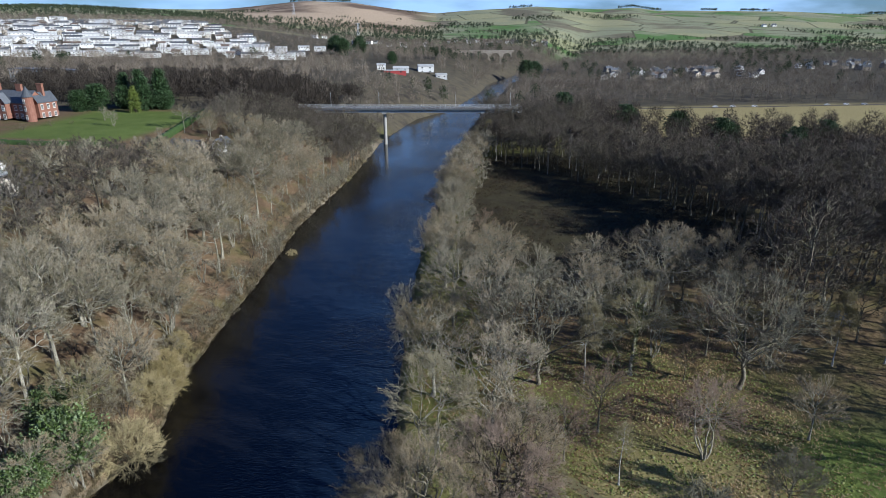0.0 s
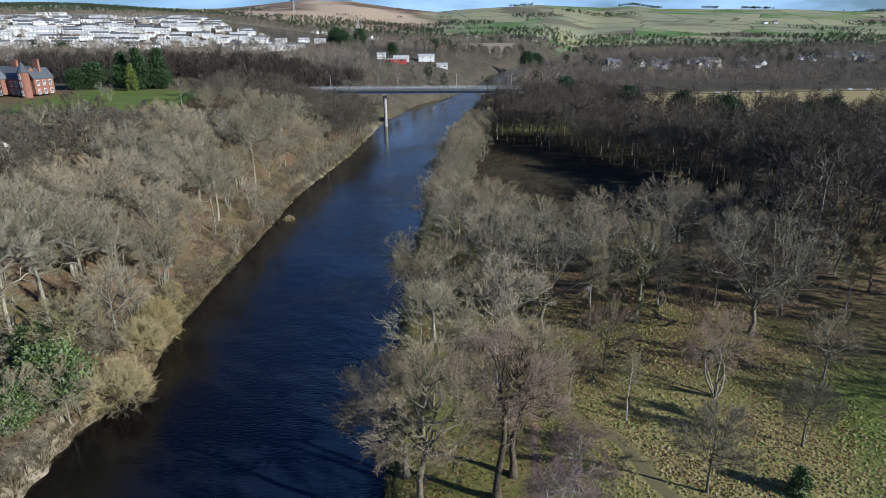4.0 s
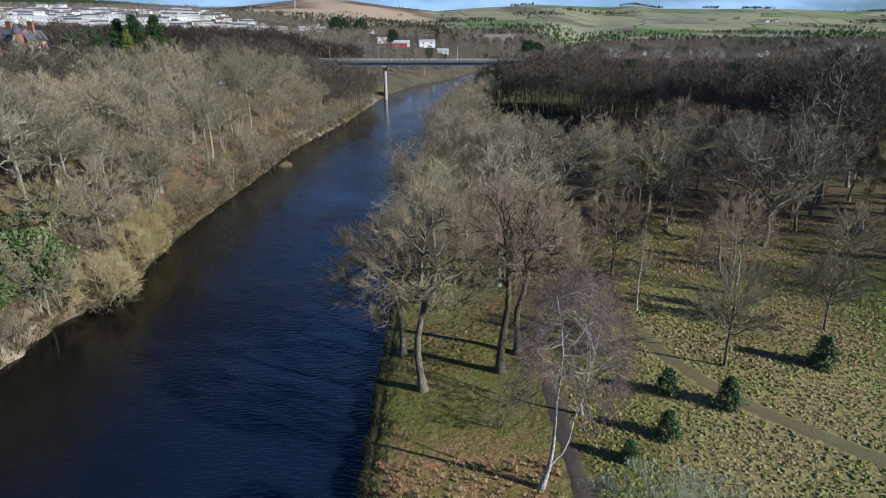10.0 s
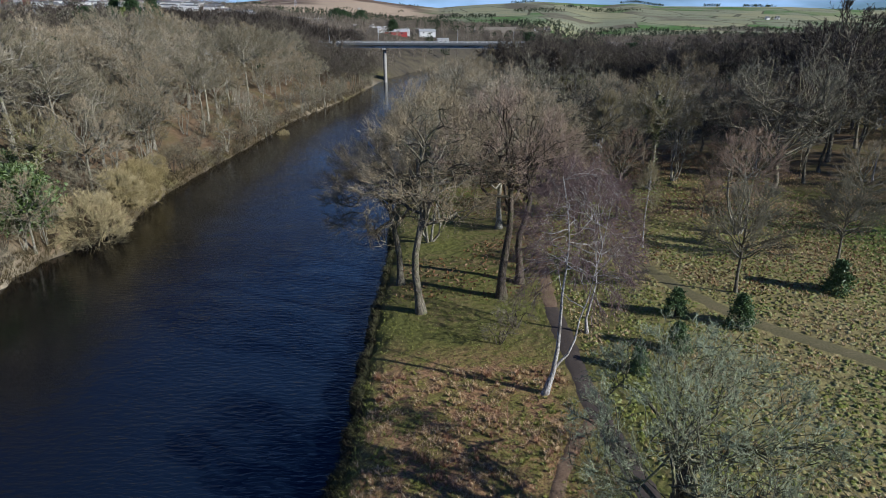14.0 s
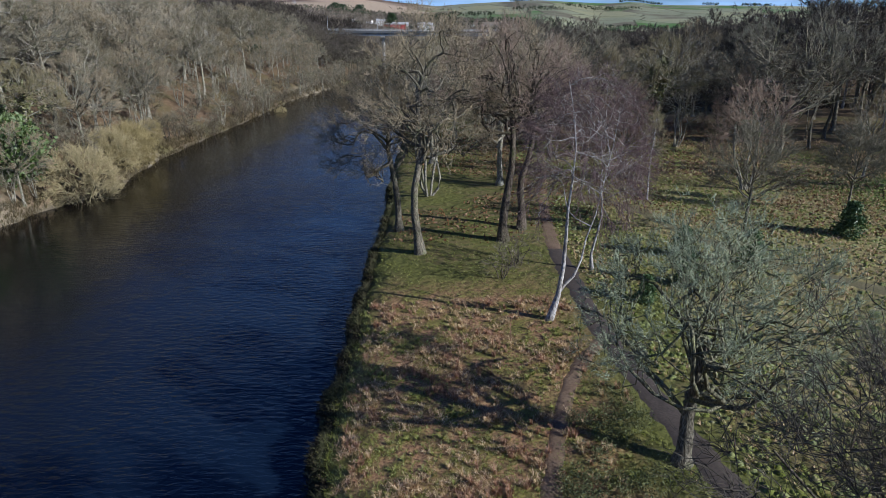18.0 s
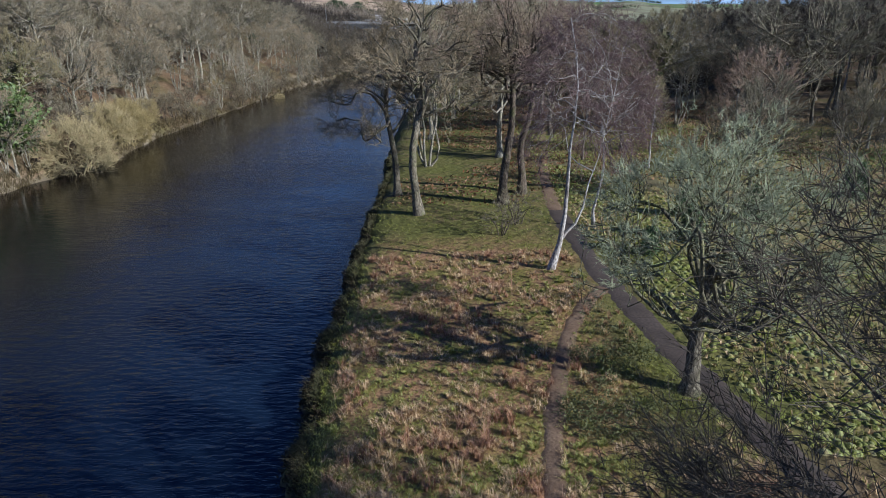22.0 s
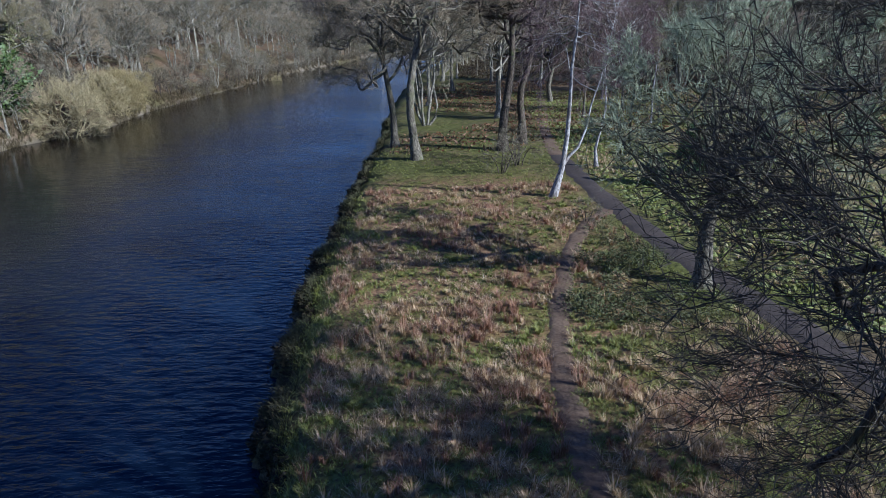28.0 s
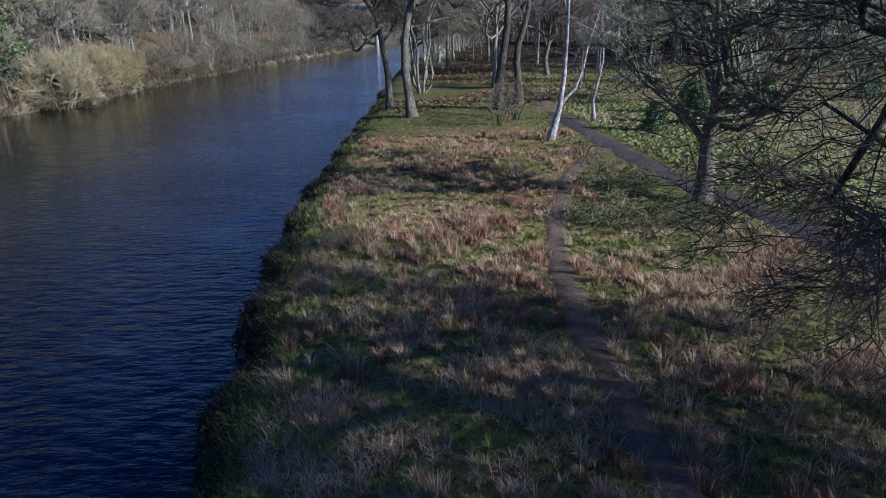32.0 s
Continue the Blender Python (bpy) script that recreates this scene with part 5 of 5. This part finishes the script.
part("lantern", shaped(lambda bm: box(bm, -0.16, 0.16, -2.1, -1.3, 8.82, 8.98)), steel_dark, lamp)
for x in (-40, 8, 42):
    copy_thing(lamp, pose(x, by + 6.2, 22.0))

# stone viaduct far up the valley
via = base("stone_viaduct", pose(60, 1000, hz(60, 1000) - 2), "old stone arched railway viaduct", "bridge")


def arch_wall(bm):
    span, n_arch, w = 14.0, 5, 3.0
    for i in range(n_arch):
        x0 = -40 + i * (span + 4)
        box(bm, x0 - 4, x0, -w, w, -6, 12)
        prev = None
        for j in range(11):
            t = math.pi * j / 10
            x, z = x0 + span / 2 - math.cos(t) * span / 2, 4 + math.sin(t) * 6
            cur = [bm.verts.new((x, s * w, zz)) for s in (-1, 1) for zz in (z, 12)]
            if prev:
                bm.faces.new((prev[0], cur[0], cur[1], prev[1]))
                bm.faces.new((prev[2], prev[3], cur[3], cur[2]))
                bm.faces.new((prev[0], prev[2], cur[2], cur[0]))
            prev = cur
    box(bm, -44, -44 + 5 * 18 + 4, -w - 0.2, w + 0.2, 12.004, 14)


part("arcade", shaped(arch_wall), stone_grey, via)

# pylons
pylon = base("electricity_pylon", pose(-195, 1500, hz(-195, 1500)), "grey steel lattice electricity pylon", "pylon", "pylons")


def lattice(bm):
    def bar(a, b, r=0.22):
        a, b = Vector(a), Vector(b)
        m = Matrix.Translation((a + b) / 2) @ (b - a).to_track_quat("Z", "Y").to_matrix().to_4x4()
        bmesh.ops.create_cone(bm, cap_ends=True, segments=4, radius1=r, radius2=r, depth=(b - a).length, matrix=m)
    for sx in (-1, 1):
        for sy in (-1, 1):
            bar((sx * 4, sy * 4, -1), (sx * 0.7, sy * 0.7, 38))
    zs = [0, 8, 15, 21, 26, 30, 34, 38]
    for z0, z1 in zip(zs, zs[1:]):
        w0, w1 = 4 - 3.3 * z0 / 38, 4 - 3.3 * z1 / 38
        for s in (-1, 1):
            bar((-w0, s * w0, z0), (w1, s * w1, z1), 0.14)
            bar((w0, s * w0, z0), (-w1, s * w1, z1), 0.14)
    for z in (26, 31, 36):
        bar((-6, 0, z), (6, 0, z), 0.22)


part("lattice", shaped(lattice), steel_paint, pylon)
copy_thing(pylon, pose(-520, 2300, hz(-520, 2300)))

# ---- the mansion, its garden and outbuildings ----
mz = 27.6
mansion = base("mansion", pose(-206, 299, mz, 0, 0, -14) @ Matrix.Diagonal((1, 1, 1.15, 1)), "red sandstone mansion with steep slate gables, turret and chimneys", "house")


def roofed(x0, x1, y0, y1, h, rise, axis):
    part("wall", shaped(lambda bm: gable(bm, x0, x1, y0, y1, h, h + rise, axis)), sandstone, mansion)
    part("roof", shaped(lambda bm: prism(bm, x0, x1, y0, y1, h, h + rise, 0.4, axis)), slate, mansion)


roofed(-22, 12, -2, 9, 7.2, 4.6, "x")
roofed(-4, 2.5, -5, -2.004, 7.2, 4.0, "y")
roofed(-18, -11, -5, -2.004, 7.2, 4.0, "y")
roofed(8, 14, 2, 13, 7.0, 4.0, "y")
part("turret", shaped(lambda bm: bmesh.ops.create_cone(bm, cap_ends=True, segments=16, radius1=2.2, radius2=2.2, depth=16, matrix=Matrix.Translation((13.5, -2.5, 2.0)))), sandstone, mansion)
part("turret_roof", shaped(lambda bm: bmesh.ops.create_cone(bm, cap_ends=True, segments=16, radius1=2.6, radius2=0.05, depth=4.2, matrix=Matrix.Translation((13.5, -2.5, 12.1)))), slate, mansion)
for x, y in ((-20, 3.5), (-9, 3.5), (3.5, 3.5), (11, 8)):
    part("chimney", shaped(lambda bm: (box(bm, x - 1.5, x + 1.5, y - 0.6, y + 0.6, 9, 14.2), box(bm, x - 1.65, x + 1.65, y - 0.75, y + 0.75, 14.2, 14.5))), sandstone, mansion)
for x in (-20, -9, -6.5, 5, 8, 10.6):
    for z in (2.0, 5.4):
        window(mansion, x, -2.03, z, 1.3, 1.9, 0, True)
for x in (-16.2, -12.8, -2.5, 1.0):
    for z in (2.0, 5.4):
        window(mansion, x, -5.03, z, 1.3, 1.9, 0, True)
window(mansion, -0.75, -5.03, 8.8, 1.1, 1.5, 0, True)
window(mansion, -14.5, -5.03, 8.8, 1.1, 1.5, 0, True)
for z in (2, 5.4, 8.4):
    window(mansion, 13.5, -4.72, z, 1.0, 1.7, 0, True)
for y in (4, 7.5, 11):
    for z in (2.0, 5.4):
        window(mansion, 14.03, y, z, 1.2, 1.8, 90, True)
conserv = base("conservatory", pose(-222, 284, mz, 0, 0, -14), "white-framed glass conservatory beside the mansion", "conservatory")
part("glazing", shaped(lambda bm: gable(bm, -8, 8, -3, 3, 3.2, 5.4)), greenhouse_glass, conserv)
part("roof", shaped(lambda bm: prism(bm, -8, 8, -3, 3, 3.2, 5.4, 0.1, "x", 0.06)), greenhouse_glass, conserv)
for i in range(13):
    x = -8 + i * 16 / 12
    part("mullion", shaped(lambda bm: box(bm, x - 0.07, x + 0.07, -3.1, -3.004, 0, 3.2)), wood_white, conserv)
wall_w = base("flats_block", pose(-300, 486, hz(-300, 486), 0, 0, -20), "long white apartment building behind bare trees", "building")
part("wall", shaped(lambda bm: box(bm, -34, 34, -6, 6, -5, 9.5)), render_white, wall_w)
part("roof", shaped(lambda bm: box(bm, -34.5, 34.5, -6.5, 6.5, 9.504, 10.2)), slate, wall_w)
for i in range(16):
    for z in (1.8, 4.8, 7.8):
        window(wall_w, -31 + i * 4.1, -6.03, z, 1.6, 1.4)


def hedge(name, pts, w, h, label):
    vs, fs = [], []
    pts = np.array(pts, float)
    s = np.concatenate([[0], np.cumsum(np.hypot(*np.diff(pts, axis=0).T))])
    t = np.arange(0, s[-1], 0.8)
    px, py = np.interp(t, s, pts[:, 0]), np.interp(t, s, pts[:, 1])
    tx, ty = np.gradient(px), np.gradient(py)
    ln = np.hypot(tx, ty)
    rng = np.random.default_rng(7)
    prof = [(-1, -0.2), (-1.05, 0.5), (-0.85, 0.95), (0, 1.05), (0.85, 0.95), (1.05, 0.5), (1, -0.2)]
    g = np.array([[(px[i] + ty[i] / ln[i] * a * w / 2, py[i] - tx[i] / ln[i] * a * w / 2, hz(px[i], py[i]) + b * h) for a, b in prof] for i in range(len(t))])
    g += rng.normal(0, 0.09, g.shape)
    i = np.arange(len(t) * 7).reshape(-1, 7)
    f = np.stack([i[:-1, :-1], i[:-1, 1:], i[1:, 1:], i[1:, :-1]], -1).reshape(-1, 4)
    return tagged(add(name, mesh_np(name, g, f), hedge_mat), label, "hedge", "garden hedges")


hedge("hedge", [(-118, 240), (-122, 290), (-128, 345)], 2.4, 2.4, "clipped green hedge along the lawn")
hedge("hedge", [(-196, 245), (-172, 238), (-150, 236), (-124, 240)], 2.0, 1.6, "clipped green hedge below the lawn")
out_a = dwelling("garden_house", 14, 8, 3.0, 3.2, render_cream, slate, 3, "low garden house with grey glazed slate roof", "outbuildings", 0)
out_a.matrix_basis = pose(-104, 250, hz(-104, 250) + 0.2, 0, 0, -20)
out_b = dwelling("garden_house", 6, 8, 3.6, 3.0, render_white, slate, 1, "small white gabled cottage by the garden", "outbuildings", 1, "y")
out_b.matrix_basis = pose(-95, 264, hz(-95, 264) + 0.3, 0, 0, -15)
out_c = dwelling("house", 12, 9, 4.0, 3.4, render_white, slate, 3, "white house with slate roof among the trees", "outbuildings", 1)
out_c.matrix_basis = pose(-143, 186, hz(-143, 186) - 0.5, 0, 0, -10)
out_d = dwelling("house", 9, 8, 3.4, 3.0, render_cream, slate, 2, "cream house with slate roof among the trees", "outbuildings", 1)
out_d.matrix_basis = pose(-129, 173, hz(-129, 173) - 1, 0, 0, -30)

# cars on the far road
ribbon("road", [(100, 520), (200, 520), (300, 521), (420, 524), (700, 530)], 6.5, tarmac, "straight country road beyond the field", 0.1, 4, "road")
car = base("parked_car", pose(240, 520, hz(240, 520) + 0.1), "small pale car on the far road", "car", "cars on the road")


def car_body(bm):
    prof = [(-2.1, 0.35), (-2.1, 0.8), (-1.9, 0.95), (-1.2, 1.0), (-0.6, 1.45), (0.9, 1.48), (1.6, 1.05), (2.1, 0.95), (2.15, 0.35)]
    rows_ = [[bm.verts.new((x, s, z)) for x, z in prof] for s in (-0.85, 0.85)]
    bm.faces.new(rows_[0])
    bm.faces.new(rows_[1][::-1])
    for i in range(len(prof)):
        j = (i + 1) % len(prof)
        bm.faces.new((rows_[0][i], rows_[0][j], rows_[1][j], rows_[1][i]))


part("body", shaped(car_body), car_white, car)
part("side_window", shaped(lambda bm: box(bm, -0.75, 1.1, -0.88, -0.854, 1.02, 1.38)), glass, car)
for x in (-1.35, 1.35):
    for y in (-0.8, 0.8):
        part("wheel", shaped(lambda bm: bmesh.ops.create_cone(bm, cap_ends=True, segments=12, radius1=0.33, radius2=0.33, depth=0.2, matrix=pose(x, y, 0.33, 90, 0, 0))), rubber, car)
for x in (258, 318, 335, 350, 226):
    copy_thing(car, pose(x, 520 + (x % 3), hz(x, 520) + 0.1))

# ---- rough grass of the river meadow ----
def off_line(x, y, pts, far):
    """True where a point lies farther than that from a line."""
    best = np.full(len(x), 1e9)
    for (ax, ay), (bx, by_) in zip(pts, pts[1:]):
        dx, dy = bx - ax, by_ - ay
        t = np.clip(((x - ax) * dx + (y - ay) * dy) / (dx * dx + dy * dy), 0, 1)
        best = np.minimum(best, np.hypot(x - ax - t * dx, y - ay - t * dy))
    return best > far


def tufts(x, y, count, tall, lean, wide, rng):
    """Tufts of bent blades: two slips a blade, in one mesh."""
    m = len(x)
    z = H(x, y)
    tall = np.broadcast_to(tall, (m,))
    o = np.repeat(np.stack([x, y, z - 0.03], 1), count, 0)
    h = np.repeat(tall, count) * rng.uniform(0.55, 1.2, m * count)
    an = rng.uniform(0, 2 * np.pi, m * count)
    out = np.stack([np.cos(an), np.sin(an), an * 0], 1)
    a = o + out * (h * rng.uniform(0.0, 0.3, m * count))[:, None]
    reach = rng.uniform(0.2, 1.0, m * count)[:, None] * lean * h[:, None]
    mid = a + out * reach * 0.4 + np.array([0, 0, 0.62]) * h[:, None]
    tip = a + out * reach * 1.2 + np.array([0, 0, 0.9]) * h[:, None]
    side = np.stack([-np.sin(an), np.cos(an), an * 0], 1) * wide / 2
    v = np.stack([a - side, a + side, mid + side * 0.8, mid - side * 0.8, tip], 1).reshape(-1, 3)
    i = np.arange(m * count)[:, None] * 5
    return v, i + np.array([0, 1, 2, 3]), i + np.array([3, 2, 4])


def leaves(x, y, count, tall, size, spread, rng):
    """Low leafy sprays: slips at all angles near the ground."""
    m = len(x)
    o = np.repeat(np.stack([x, y, H(x, y)], 1), count, 0)
    p = o + rng.normal(0, 1, o.shape) * np.array([spread, spread, 0]) + np.array([0, 0, 1]) * (rng.uniform(0, 1, (len(o), 1)) * tall)
    v, f = blades(p, p + rng.normal(0, 0.6, p.shape) * size, np.full(len(p), size * 0.8), rng)
    return v, f


def bands(seed, x0, x1, spans):
    rng = np.random.default_rng(seed)
    xs, ys = [], []
    for y0, y1, per in spans:
        k = int((x1 - x0) * (y1 - y0) * per)
        xs.append(rng.uniform(x0, x1, k))
        ys.append(rng.uniform(y0, y1, k))
    x, y = np.concatenate(xs), np.concatenate(ys)
    d = x - np.interp(y, YK, XR)
    ok = (d > 0.5) & off_line(x, y, FOOT, 0.26 + 0.3 * rng.uniform(0, 1, len(x)) ** 2) & off_line(x, y, TARMAC, 1.3)
    return x[ok], y[ok], d[ok], rng


def foot_x(y):
    return np.interp(y, [p[1] for p in FOOT], [p[0] for p in FOOT])


NEAR = ((2, 12, 34), (12, 20, 28), (20, 30, 17), (30, 42, 10), (42, 66, 5))
x, y, d, rng = bands(81, -9, 14, NEAR)
patch = 0.75 * fbm(x, y, 1.3) + 0.55 * fbm(x + 40, y - 9, 0.5) + rng.normal(0, 0.13, len(x))
between = x < foot_x(y)
shade_side = ~between & (y < 21)
turf = (d < 1.4) | (patch < 0.12) | (y > 47)
straw = ~turf & (between | shade_side) & (patch < 0.62)
ruddy = ~turf & ~straw & (between | shade_side)
bramble = ~between & ~shade_side & (y < 40) & (patch > 0.0)
g = turf & ~bramble
v, q4, t3 = tufts(x[g], y[g], 10, np.where(y[g] > 47, 0.18, np.where(d[g] < 2, 0.3, 0.17)), 1.4, 0.018, rng)
tagged(add("meadow_grass", mesh_np("meadow_grass", v, q4, t3), grass_green), "shaggy green winter grass on the river bank", "grass", kind="stuff")
v, q4, t3 = tufts(x[straw], y[straw], 13, 0.30, 1.3, 0.017, rng)
tagged(add("dead_grass", mesh_np("dead_grass", v, q4, t3), grass_straw), "straw-coloured dead grass tussocks", "grass", kind="stuff")
v, q4, t3 = tufts(x[ruddy], y[ruddy], 9, 0.46, 0.8, 0.015, rng)
tagged(add("dead_stems", mesh_np("dead_stems", v, q4, t3), stem_red), "reddish dead stems and dock stalks", "weeds", kind="stuff")
v, f = leaves(x[bramble], y[bramble], 20, 0.6, 0.085, 0.2, rng)
tagged(add("bramble_leaves", mesh_np("bramble_leaves", v, None, f), leaf_bramble), "low green bramble beside the footpath", "brambles", kind="stuff")

# bigger tussocks standing out of the sward: bleached, rusty and green clumps
x, y, d, rng = bands(82, -6, 12, ((3, 14, 3.2), (14, 24, 2.6), (24, 46, 1.7)))
hue = fbm(x, y, 1.9) + 0.5 * fbm(x - 7, y + 3, 0.7) + rng.normal(0, 0.14, len(x))
ok = (d > 1.8) & (x < foot_x(y) + 4.5)
for name, sel, mat_, tall, lean, lab in (
        ("pale_tussocks", ok & (hue > -0.05) & (hue < 0.3), grass_straw, 0.62, 0.75, "tall pale tussocks of dead grass"),
        ("rusty_tussocks", ok & (hue >= 0.3), stem_red, 0.72, 0.55, "rusty clumps of dead stems on the bank"),
        ("green_tussocks", ok & (hue < -0.25), grass_green, 0.40, 1.1, "soft green grass clumps on the bank")):
    v, q4, t3 = tufts(x[sel], y[sel], 56, tall * 0.85 * rng.uniform(0.55, 1.2, sel.sum()), lean, 0.017, rng)
    tagged(add(name, mesh_np(name, v, q4, t3), mat_), lab, "grass", kind="stuff")

# overhanging weeds along the water's edge
rng = np.random.default_rng(83)
y = rng.uniform(2, 95, 2600)
x = np.interp(y, YK, XR) + rng.uniform(-0.15, 0.9, len(y))
v, q4, t3 = tufts(x, y, 9, 0.5, 1.3, 0.035, rng)
tagged(add("bank_weeds", mesh_np("bank_weeds", v, q4, t3), plain("weed_dark", (0.06, 0.065, 0.025), (0.10, 0.085, 0.045), 0.6, 0.9, 0, 0, 0.4, True)), "dark weeds overhanging the river edge", "weeds", kind="stuff")

# earth clods and roots on the undercut edge
y = rng.uniform(2, 60, 900)
wob = 0.5 * np.sin(y / 3.1) * np.sin(y / 1.3 + 1) + 0.35 * np.sin(y / 0.9)
x = np.interp(y, YK, XR) + wob * 0.85 + rng.uniform(-0.05, 0.4, len(y))
v, f = leaves(x, y, 12, 0.42, 0.18, 0.12, rng)
tagged(add("bank_edge_clods", mesh_np("bank_edge_clods", v, None, f), plain("clod_dark", (0.045, 0.035, 0.024), (0.10, 0.08, 0.04), 0.8, 0.95, 0, 0, 0.4, True)), "dark clods, roots and dead leaves on the undercut river edge", "earth", kind="stuff")

yl = rng.uniform(55, 330, 3800)
xx = np.interp(yl, YK, XL) - rng.uniform(-0.3, 2.2, len(yl))
v, q4, t3 = tufts(xx, yl, 8, 0.9, 1.2, 0.06, rng)
tagged(add("bank_weeds", mesh_np("bank_weeds", v, q4, t3), plain("weed_brown", (0.12, 0.095, 0.05), (0.19, 0.15, 0.075), 0.6, 0.9, 0, 0, 0.4, True)), "brown dead weeds along the far waterside", "weeds", kind="stuff")

# tussocky meadow under the park trees
rng = np.random.default_rng(84)
k = 20000
y = 16 + 110 * rng.uniform(0, 1, k) ** 1.15
x = rng.uniform(13, 75, k)
ok = off_line(x, y, TARMAC, 1.3) & off_line(x, y, TRACK, 1.2) & (x < 0.85 * y + 4)
x, y = x[ok], y[ok]
pick = fbm(x, y, 4.0) + rng.normal(0, 0.45, len(x)) + 0.6 * S(x, 34, 50) - 0.8 * S(y, 60, 80) * (x < 40)
for name, sel, mat_, tall, lab in (("tussock_grass", pick < 0.2, grass_green, 0.26, "green tussocky meadow grass"), ("tussock_straw", pick >= 0.2, grass_straw, 0.32, "bleached tussocky meadow grass")):
    v, q4, t3 = tufts(x[sel], y[sel], 8, tall, 1.0, 0.042, rng)
    tagged(add(name, mesh_np(name, v, q4, t3), mat_), lab, "grass", kind="stuff")

# heather over the open ground before the wood, its colour darkened for cloud shade
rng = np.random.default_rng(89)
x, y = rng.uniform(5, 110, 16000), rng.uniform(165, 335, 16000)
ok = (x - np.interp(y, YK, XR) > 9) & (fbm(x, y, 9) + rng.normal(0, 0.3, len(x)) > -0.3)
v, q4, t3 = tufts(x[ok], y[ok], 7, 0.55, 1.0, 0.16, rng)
tagged(add("heather_tufts", mesh_np("heather_tufts", v, q4, t3), plain("heather", (0.075, 0.055, 0.035), (0.13, 0.10, 0.05), 0.2, 0.95, 0, 0, 0.5, True)), "heather and rank grass before the wood, colour darkened for cloud shade", "heather", kind="stuff")

# fallen leaves under the trees
rng = np.random.default_rng(85)
x, y = rng.uniform(-5, 62, 16000), rng.uniform(62, 150, 16000)
ok = (x - np.interp(y, YK, XR) > 2) & (fbm(x, y, 6) > -0.2)
v, f = leaves(x[ok], y[ok], 2, 0.05, 0.32, 0.3, rng)
tagged(add("fallen_leaves", mesh_np("fallen_leaves", v, None, f), litter_leaf), "rust-brown fallen leaves under the trees", "leaves", kind="stuff")

# lumpy tussocks: small uneven mounds of matted grass
def mounds(x, y, rad, tall, rng):
    m, k = len(x), 7
    an = np.arange(k) / k * 2 * np.pi
    r1 = rad[:, None] * rng.uniform(0.75, 1.25, (m, k))
    r2 = r1 * rng.uniform(0.4, 0.65, (m, k))
    px, py = x[:, None] + np.cos(an) * r1, y[:, None] + np.sin(an) * r1
    qx, qy = x[:, None] + np.cos(an + 0.3) * r2, y[:, None] + np.sin(an + 0.3) * r2
    low_ = np.stack([px, py, H(px, py) - 0.06], 2)
    hi = np.stack([qx, qy, H(qx, qy) + tall[:, None] * rng.uniform(0.6, 1.1, (m, k))], 2)
    top = np.stack([x, y, H(x, y) + tall], 1)[:, None] + rng.normal(0, 0.04, (m, 1, 3))
    v = np.concatenate([low_, hi, top], 1).reshape(-1, 3)
    o = (np.arange(m) * (2 * k + 1))[:, None]
    i = np.arange(k)
    j = (i + 1) % k
    q4 = np.stack([o + i, o + j, o + k + j, o + k + i], -1).reshape(-1, 4)
    t3 = np.stack([o + k + i, o + k + j, o + 2 * k + 0 * i], -1).reshape(-1, 3)
    return v, q4, t3


rng = np.random.default_rng(87)
k = 15000
y = 20 + 100 * rng.uniform(0, 1, k) ** 1.5
x = rng.uniform(13.5, 64, k)
ok = off_line(x, y, TARMAC, 1.5) & off_line(x, y, TRACK, 1.3) & (x < 0.85 * y + 4)
x, y = x[ok], y[ok]
pick = fbm(x, y, 4.0) + rng.normal(0, 0.5, len(x))
lump_straw = plain("lump_straw", (0.33, 0.295, 0.115), (0.26, 0.24, 0.085), 1.5, 0.95, 0.9, 0.06, 0.35, True)
lump_green = plain("lump_green", (0.21, 0.24, 0.065), (0.28, 0.285, 0.09), 1.5, 0.95, 0.9, 0.06, 0.35, True)
for name, sel, mat_, lab in (("grass_mounds", pick < 0.25, lump_green, "green matted tussock mounds of the meadow"), ("straw_mounds", pick >= 0.25, lump_straw, "bleached matted tussock mounds of the meadow")):
    v, q4, t3 = mounds(x[sel], y[sel], rng.uniform(0.14, 0.34, sel.sum()), rng.uniform(0.05, 0.15, sel.sum()), rng)
    tagged(add(name, mesh_np(name, v, q4, t3), mat_), lab, "grass", kind="stuff")

# small things beside the footpath
plant("scrub", 5.6, 51.5, 0.72, 20)
plant("scrub", 7.6, 55.0, 0.8, 200)
plant("scrub", 9.8, 36.2, 0.35, 120)
sapling = base("sapling", pose(5.2, 38.6, hz(5.2, 38.6)), "thin reddish sapling among dead grass", "tree")
rng = np.random.default_rng(86)
stem = arcs(np.array([[0, 0, -0.2]]), np.array([[0.1, 0, 2.6]]), 6, 0.03, rng)
v, f = tubes(stem, np.array([0.03]), np.array([0.012]), 6)
add("stem", mesh_np("stem", v, f, smooth=True), stem_red, sapling)
a = along(np.repeat(stem, 40, 0), rng.uniform(0.3, 1, 40))
v, f = blades(a, a + unit(rng.normal(0, 0.6, a.shape) + np.array([0, 0, 0.6])) * 0.5, np.full(40, 0.02), rng)
add("twig_spray", mesh_np("twig_spray", v, None, f), stem_red, sapling)
